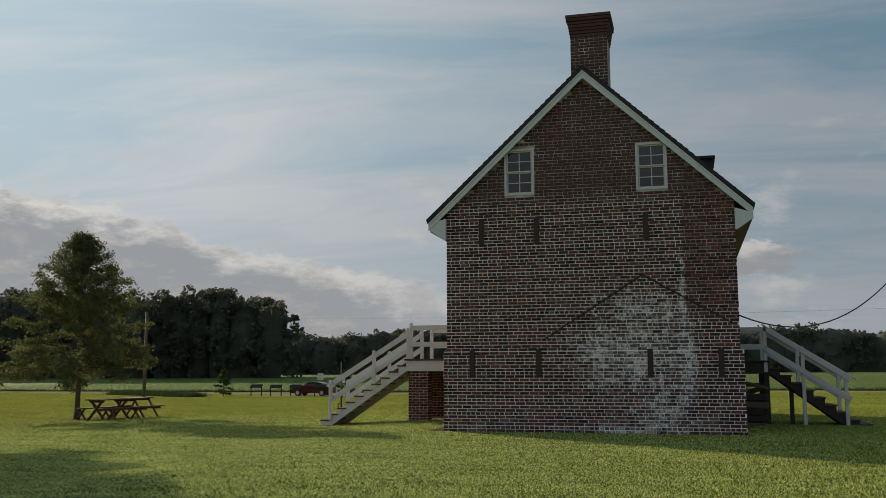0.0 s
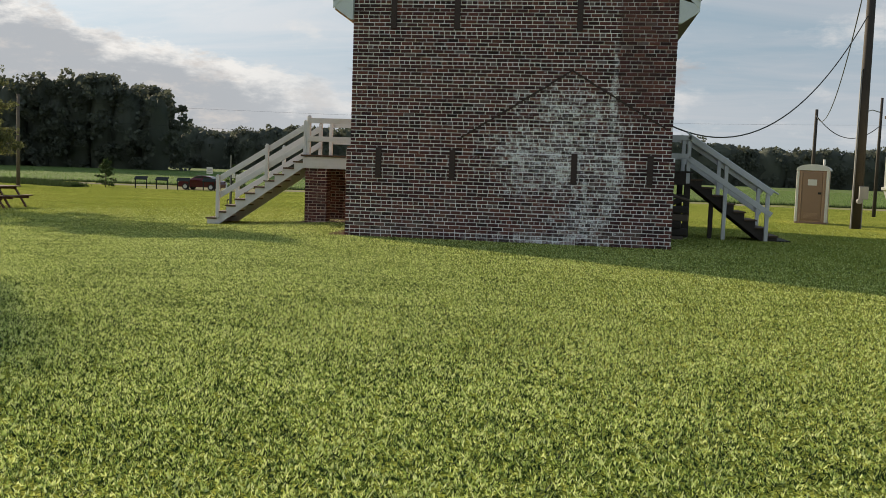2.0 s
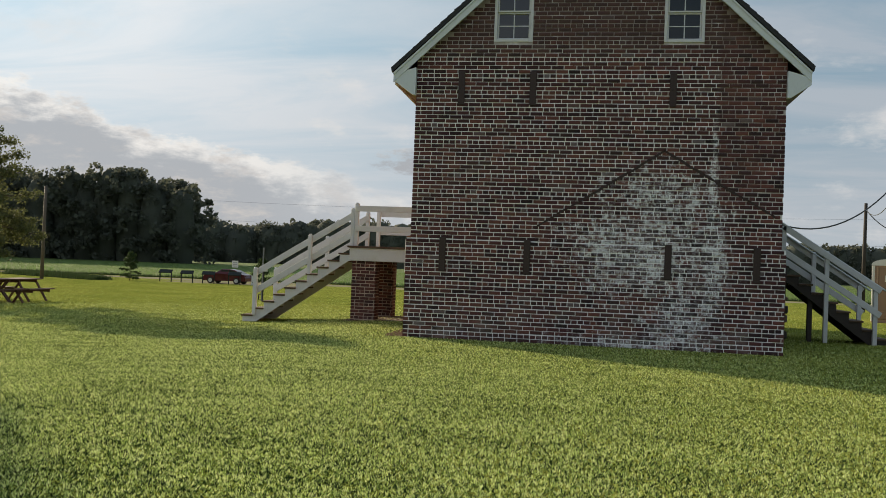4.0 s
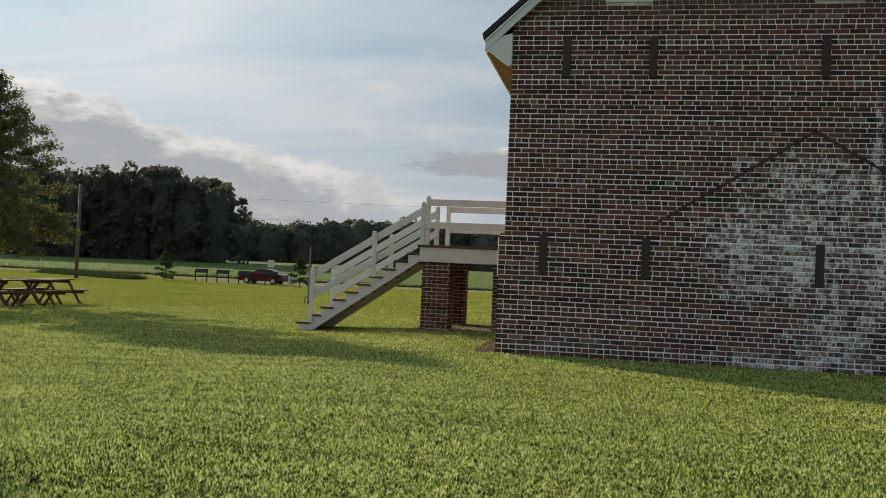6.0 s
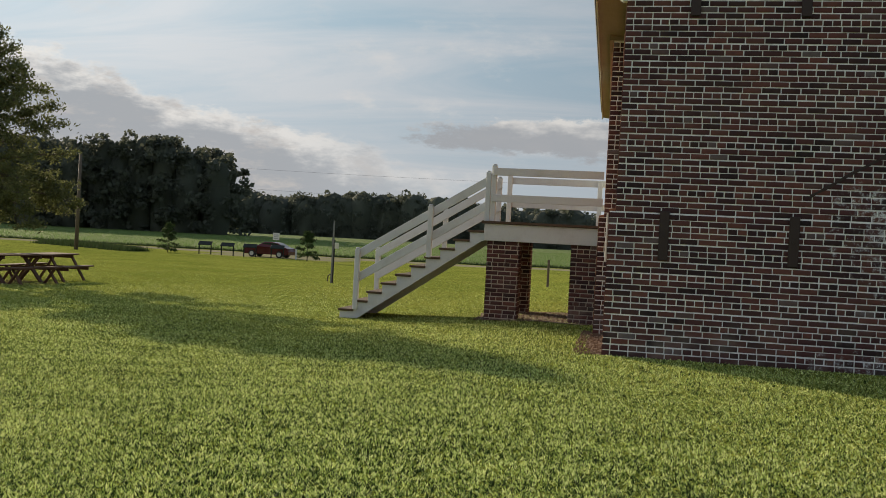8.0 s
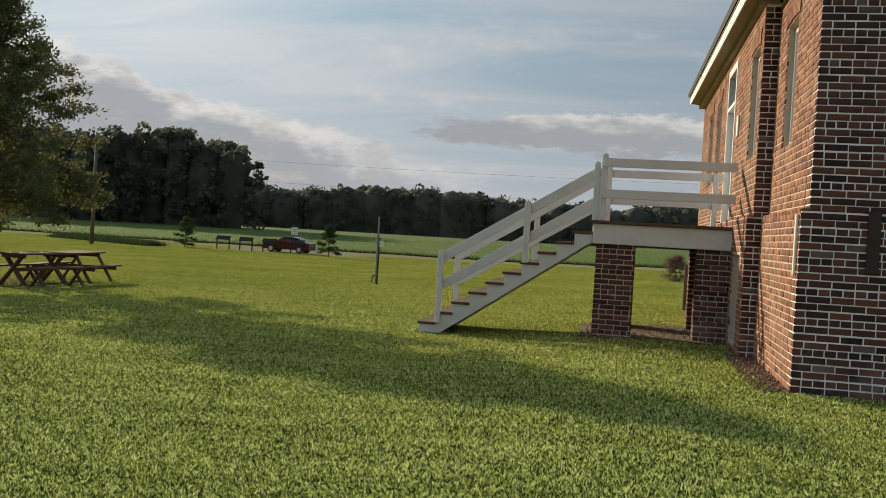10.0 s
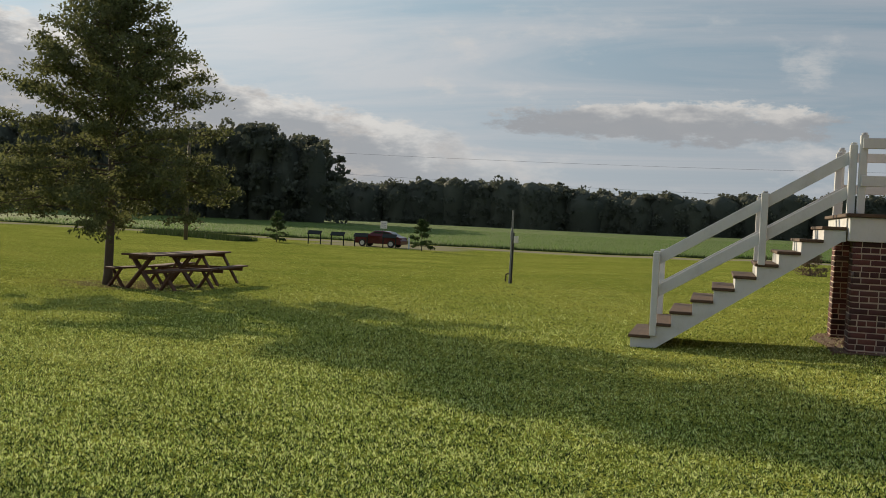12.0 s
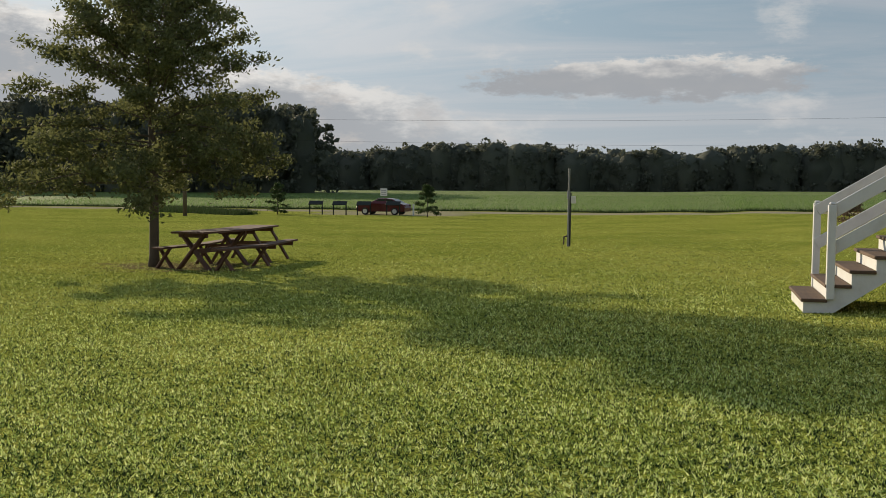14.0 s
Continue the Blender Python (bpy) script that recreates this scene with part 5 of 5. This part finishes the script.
# ---- parked car ----
def car(x, y, rz):
    th = thing("car", "dark red parked saloon car on the gravel track", "car", pose(x, y, float(gz(x, y)), 0, 0, rz))
    prof = [(-2.25, 0.30), (-2.3, 0.62), (-2.2, 0.92), (-1.75, 1.02), (-1.15, 1.36), (-0.5, 1.45), (0.2, 1.43), (0.95, 1.05), (1.5, 0.96), (2.1, 0.80), (2.28, 0.55), (2.2, 0.28)]
    bm = bmesh.new()
    rows = []
    for yy, s, t in ((-0.86, 0.98, 0.0), (-0.8, 1.0, 1.0), (0.8, 1.0, 1.0), (0.86, 0.98, 0.0)):
        rows.append([bm.verts.new((px * s, yy * (0.82 if pz > 1.1 else 1), pz if pz < 1.0 or t else pz - 0.04)) for px, pz in prof])
    n = len(prof)
    for a, b in zip(rows, rows[1:]):
        for i in range(n):
            bm.faces.new((a[i], a[(i + 1) % n], b[(i + 1) % n], b[i]))
    bm.faces.new(rows[0]), bm.faces.new(rows[-1])
    bmesh.ops.recalc_face_normals(bm, faces=bm.faces[:])
    bmesh.ops.bevel(bm, geom=bm.edges[:], offset=0.02, segments=1, affect="EDGES")
    part("body", bm, M["car_paint"], th, smooth=False)
    for s in (-1, 1):
        g = 0.715 * s
        for pts in ([(-1.45, 1.05), (-1.08, 1.32), (-0.52, 1.38), (-0.5, 1.04)], [(-0.42, 1.04), (-0.42, 1.38), (0.16, 1.37), (0.72, 1.06)]):
            bm = bmesh.new()
            prism(bm, pts, min(g, g + s * 0.07), max(g, g + s * 0.07))
            part("side_window", bm, M["glass"], th)
        for wx in (-1.38, 1.38):
            w = part("wheel", tube_bm([(wx, s * 0.70, 0.32), (wx, s * 0.885, 0.32)], 0.32, 20), M["tyre"], th)
            part("rim", tube_bm([(wx, s * 0.87, 0.32), (wx, s * 0.895, 0.32)], 0.2, 12), M["chrome"], w)
    for s in (-1, 1):
        part("headlight", box_bm(2.12, 2.25, s * 0.62 - 0.14, s * 0.62 + 0.14, 0.62, 0.74, 0.03), M["pale"], th)
        part("tail_light", box_bm(-2.28, -2.18, s * 0.62 - 0.14, s * 0.62 + 0.14, 0.74, 0.88, 0.02), M["car_paint"], th)
    part("rear_window", prism_bm([(-1.72, 1.04), (-1.16, 1.355), (-1.13, 1.33), (-1.66, 1.03)], -0.6, 0.6), M["glass"], th)
    bm = bmesh.new()
    prism(bm, [(0.24, 1.42), (0.93, 1.06), (0.97, 1.07), (0.27, 1.445)], -0.6, 0.6)
    part("windscreen", bm, M["glass"], th)


car(-32.6, 71.6, 176)


# ---- reading boards, signs and poles ----
def reading_board(x, y, rz=0):
    th = thing("information_board", "low sloping dark information board on two posts", "sign", pose(x, y, float(gz(x, y)), 0, 0, rz), "information boards")
    part("panel", box_bm(-0.62, 0.62, -0.32, 0.32, -0.03, 0.03, 0.008, pose(0, 0, 1.02, 28, 0, 0)), M["panel"], th)
    for s in (-0.55, 0.55):
        part("post", box_bm(s - 0.045, s + 0.045, -0.045, 0.045, -0.2, 0.97, 0.006), M["panel"], th)


for bx_, by_ in ((-38.1, 69.6), (-35.9, 69.6), (-33.7, 69.6), (-31.1, 69.7)):
    reading_board(bx_, by_, 10)

s = thing("road_sign", "square pale road sign on a thin post behind the car", "sign", Matrix.Translation((-36.4, 83.0, float(gz(-36.4, 83.0)))))
part("sign_plate", box_bm(-0.36, 0.36, -0.015, 0.015, 1.5, 2.25, 0.004), M["pale"], s)
bars = bmesh.new()
for k in range(3):
    box(bars, -0.26, 0.26, -0.022, -0.0155, 1.62 + k * 0.19, 1.69 + k * 0.19)
part("lettering", bars, M["lettering"], s, "unreadable grey bars of writing")
part("post", tube_bm([(0, 0.03, -0.2), (0, 0.03, 2.2)], 0.03, 8), M["steel"], s)

s = thing("white_post", "short white post beside the parked car", "post", Matrix.Translation((-29.3, 69.7, float(gz(-29.3, 69.7)))))
part("post", box_bm(-0.06, 0.06, -0.06, 0.06, -0.2, 1.0, 0.01), M["white"], s)
PX, PY = -9.5, 18.4
s = thing("pole", "thin tall metal pole with a hose tap standing on the lawn", "pole", Matrix.Translation((PX, PY, float(gz(PX, PY)))))
part("shaft", tube_bm([(0, 0, -0.2), (0.02, 0, 2.1)], 0.028, 10), M["steel"], s)
# black pipe added for the pole's shaded side, away from the sun
part("backing_pipe", tube_bm([(0.045, 0.02, -0.2), (0.06, 0.02, 1.45)], 0.024, 10), M["cable"], s)
part("switch_box", box_bm(0.075, 0.20, -0.03, 0.05, 1.16, 1.36, 0.008), M["pale"], s, "small pale box")
part("collar", tube_bm([(0.01, 0, 1.28), (0.01, 0, 1.5)], 0.045, 10), M["steel"], s)
part("tap", tube_bm([(-0.02, 0, 0.28), (-0.1, -0.02, 0.26), (-0.11, -0.02, 0.05)], 0.022, 8), M["iron"], s)
for ax, ay, ah in ((-2.45, 21.0, 0.95), (-0.47, 12.4, 1.05)):
    s = thing("wooden_stake", "short dark wooden stake standing in the lawn", "stake", Matrix.Translation((ax, ay, float(gz(ax, ay)))))
    part("stake", box_bm(-0.04, 0.04, -0.04, 0.04, -0.2, ah, 0.008), M["grey_wood"], s)


# ---- utility poles, cables ----
def utility_pole(x, y, h, r, label, name="utility_pole"):
    th = thing(name, label, "utility pole", Matrix.Translation((x, y, float(gz(x, y)))))
    part("shaft", tube_bm([(0, 0, -0.4), (0.0, 0, h * 0.5), (0.02, 0, h)], [r, r * 0.85, r * 0.7], 12), M["grey_wood" if x < 0 else "pole_wood"], th, smooth=True)
    return th


up0 = utility_pole(-45.8, 61.0, 8.3, 0.17, "slim grey wooden utility pole beside the track")
up1 = utility_pole(14.6, 15.9, 9.6, 0.2, "tall dark wooden utility pole with a meter box on it")
mb = part("meter_box", box_bm(-0.02, 0.28, -0.32, -0.16, 1.05, 1.5, 0.01), M["steel"], up1, "grey meter box")
part("meter", tube_bm([(0.0, -0.36, 0.98), (0.0, -0.18, 0.98)], 0.09, 12), M["steel"], mb)
part("conduit", tube_bm([(-0.17, -0.08, -0.1), (-0.16, -0.08, 5.6)], 0.035, 8), M["steel"], up1)
part("conduit", tube_bm([(0.15, -0.1, -0.1), (0.15, -0.1, 1.1)], 0.03, 8), M["steel"], up1)
up2 = utility_pole(20.9, 50.0, 7.3, 0.15, "distant dark wooden utility pole")
up3 = utility_pole(25.15, 50.0, 8.2, 0.13, "distant wooden pole with a street lamp on an arm")
arm = part("lamp_arm", tube_bm([(0, 0, 7.2), (-0.6, -0.1, 7.35), (-1.1, -0.1, 7.2)], 0.035, 8), M["steel"], up3)
part("lamp_head", tube_bm([(-1.35, -0.1, 7.05), (-1.25, -0.1, 7.2), (-1.05, -0.1, 7.24)], [0.02, 0.16, 0.08], 10), M["steel"], arm)


def cable(label, p, q, sag, r=0.014, n=26):
    p, q = Vector(p), Vector(q)
    pts = [p.lerp(q, i / n) - Vector((0, 0, 4 * sag * (i / n) * (1 - i / n))) for i in range(n + 1)]
    ob = part("cable", tube_bm(pts, r, 6), M["cable"], label=label, smooth=True)
    return tagged(ob, category="cable")


cable("black service cable sagging from the pole to the brick house", (W - 0.05, 5.2, 2.95), (14.5, 15.8, 7.3), 1.9, 0.02)
cable("thin black cable hanging from the pole to a distant pole", (14.5, 15.95, 9.15), (20.9, 49.9, 6.15), 2.2, 0.022)
cable("thin black cable between distant poles", (20.9, 49.9, 6.15), (25.15, 49.9, 5.6), 1.2, 0.03)
cable("thin overhead line crossing the sky above the woods", (-45.8, 61.0, 6.6), (80, 70.0, 9.0), 1.5, 0.007, 40)
cable("thin overhead line crossing the sky above the woods", (-45.8, 61.0, 5.0), (80, 72.0, 5.9), 1.2, 0.007, 40)


# ---- portable toilet ----
def portable_toilet(x, y, rz):
    th = thing("portable_toilet", "brown plastic portable toilet with a pale domed roof on grass", "portable toilet", pose(x, y, float(gz(x, y)), 0, 0, rz))
    h = 2.02
    body = part("cabin", box_bm(-0.55, 0.55, -0.55, 0.55, 0.05, h, 0.02), M["tan"], th)
    part("base", box_bm(-0.58, 0.58, -0.58, 0.58, -0.03, 0.07, 0.02), M["tan_dark"], th)
    part("door", box_bm(-0.36, 0.36, -0.59, -0.552, 0.12, 1.95, 0.015), M["tan_dark"], th)
    for sx in (-0.4, 0.4):
        part("door_post", box_bm(sx - 0.03, sx + 0.03, -0.6, -0.552, 0.08, 1.98, 0.01), M["tan"], th)
    for sx in (-0.535, 0.535):
        part("corner_strip", box_bm(sx - 0.05, sx + 0.05, -0.575, -0.45, 0.05, h, 0.01), M["pale"], th, "pale corner strip")
    # pale sheet puts the sunlight on this side into its colour
    part("side_wall", box_bm(-0.575, -0.552, -0.44, 0.5, 0.1, h, 0.008), M["pale"], th, "side wall with sunlight put into its pale colour")
    for k in range(5):
        part("vent_slat", box_bm(-0.25, 0.25, -0.605, -0.592, 0.2 + k * 0.045, 0.22 + k * 0.045), M["tan"], th)
    part("notice", box_bm(-0.16, 0.16, -0.6, -0.592, 1.45, 1.68), M["pale"], th, "white notice")
    part("latch", box_bm(0.22, 0.34, -0.62, -0.592, 1.12, 1.2, 0.005), M["dark"], th)
    bm = bmesh.new()
    poly = [(-0.6, h)] + [(-0.6 * math.cos(a), h + 0.04 + 0.2 * math.sin(a)) for a in np.linspace(0, math.pi, 10)] + [(0.6, h)]
    prism(bm, poly, -0.6, 0.6)
    part("roof", bm, M["pale"], th, "pale domed roof")
    part("vent_pipe", tube_bm([(0.3, 0.4, h), (0.3, 0.4, h + 0.45)], 0.045, 8), M["pale"], th)


portable_toilet(13.82, 19.0, -18)


# ---- pale hull at the edge ----
def hull():
    th = thing("boat", "large pale weathered wooden hull propped up on the lawn", "boat", pose(14.86, 13.9, float(gz(15.5, 13.9)), 0, 0, -48))
    prof = [(0.75, 0.0), (0.42, 0.45), (0.1, 1.1), (0.0, 1.36), (0.0, 3.6), (0.02, 3.75)]
    bm = bmesh.new()
    n = 14
    A = [[bm.verts.new((px + 9.0 * i / n, 0.02 * math.sin(i), pz + 0.06 * i / n * 4)) for px, pz in prof] for i in range(n + 1)]
    B = [[bm.verts.new((v.co.x, v.co.y + 1.6, v.co.z)) for v in r] for r in A]
    for R, flip in ((A, False), (B, True)):
        for a, b in zip(R, R[1:]):
            for i in range(len(prof) - 1):
                f = (a[i], b[i], b[i + 1], a[i + 1])
                bm.faces.new(f)
    for i in range(len(prof) - 1):
        bm.faces.new((A[0][i], B[0][i], B[0][i + 1], A[0][i + 1]))
    for a, b, c, d in zip(A, A[1:], B, B[1:]):
        bm.faces.new((a[-1], b[-1], d[-1], c[-1]))
    bmesh.ops.recalc_face_normals(bm, faces=bm.faces[:])
    part("hull_side", bm, M["board"], th)
    part("gunwale", box_bm(-0.02, 9.0, -0.05, 0.08, 3.74, 3.84, 0.01, pose(0, 0, 0, 0, -1.5, 0)), M["grey_wood"], th)
    part("rubbing_strake", box_bm(-0.02, 9.0, -0.05, 0.02, 1.38, 1.48, 0.01, pose(0, 0, 0, 0, -1.5, 0)), M["board"], th)
    part("prop", box_bm(0.95, 1.07, -0.25, -0.13, -0.1, 0.7, 0.01, pose(0, 0, 0, -12, 0, 0)), M["grey_wood"], th)
    cu = bpy.data.curves.new("lettering", "FONT")
    cu.body = "QUALI"
    cu.size, cu.extrude, cu.space_character = 0.86, 0.006, 1.0
    tmp = bpy.data.objects.new("lettering_tmp", cu)
    scene.collection.objects.link(tmp)
    dg = bpy.context.evaluated_depsgraph_get()
    me = bpy.data.meshes.new_from_object(tmp.evaluated_get(dg))
    bpy.data.objects.remove(tmp)
    me.materials.clear()
    me.materials.append(M["lettering"])
    me.transform(Matrix.Diagonal((0.62, 1, 1, 1)))
    ob = tagged(place(new("lettering", me), th, pose(0.2, -0.035, 2.2, 90, 0, 0)), "faded grey capital letters")


hull()


# ---- the bricks, last ----
def set_bricks():
    meshes = {}

    def brick_bm(L):
        bm = bmesh.new()
        box(bm, -L / 2, L / 2, 0.0, 0.02, -BR_H / 2, BR_H / 2)
        back = [f for f in bm.faces if f.normal.y > 0.5]
        bmesh.ops.delete(bm, geom=back, context="FACES_ONLY")
        front = [f for f in bm.faces if f.normal.y < -0.5]
        bmesh.ops.inset_region(bm, faces=front, thickness=0.0035, depth=0.002)
        return bm

    def brick_mesh(L):
        if L not in meshes:
            bm = brick_bm(L)
            me = bpy.data.meshes.new("brick")
            bm.to_mesh(me)
            bm.free()
            me.materials.append(M["brick"])
            meshes[L] = me
        return meshes[L]

    groups = {}
    count = 0
    for m, L, near, parent, r in BRICKS:
        pm = parent.matrix_basis.inverted()
        if near and count < 300:
            count += 1
            ob = new("brick", brick_mesh(L))
            ob.parent = parent
            ob.matrix_basis = pm @ m
        else:
            groups.setdefault(parent, []).append((pm @ m, L))
    for parent, items in groups.items():
        VV, FF, n0 = [], [], 0
        for m, L in items:
            me = brick_mesh(L)
            co = np.empty(len(me.vertices) * 3, np.float32)
            me.vertices.foreach_get("co", co)
            co = co.reshape(-1, 3) @ np.array(m.to_3x3()).T + np.array(m.translation)
            f = np.empty(len(me.loops), np.int32)
            me.loops.foreach_get("vertex_index", f)
            VV.append(co), FF.append(f.reshape(-1, 4) + n0)
            n0 += len(co)
        tagged(raw("bricks", np.concatenate(VV), np.concatenate(FF), M["sunlit_brick" if parent in SUNLIT else "brick"], parent), kind="stuff")


set_bricks()
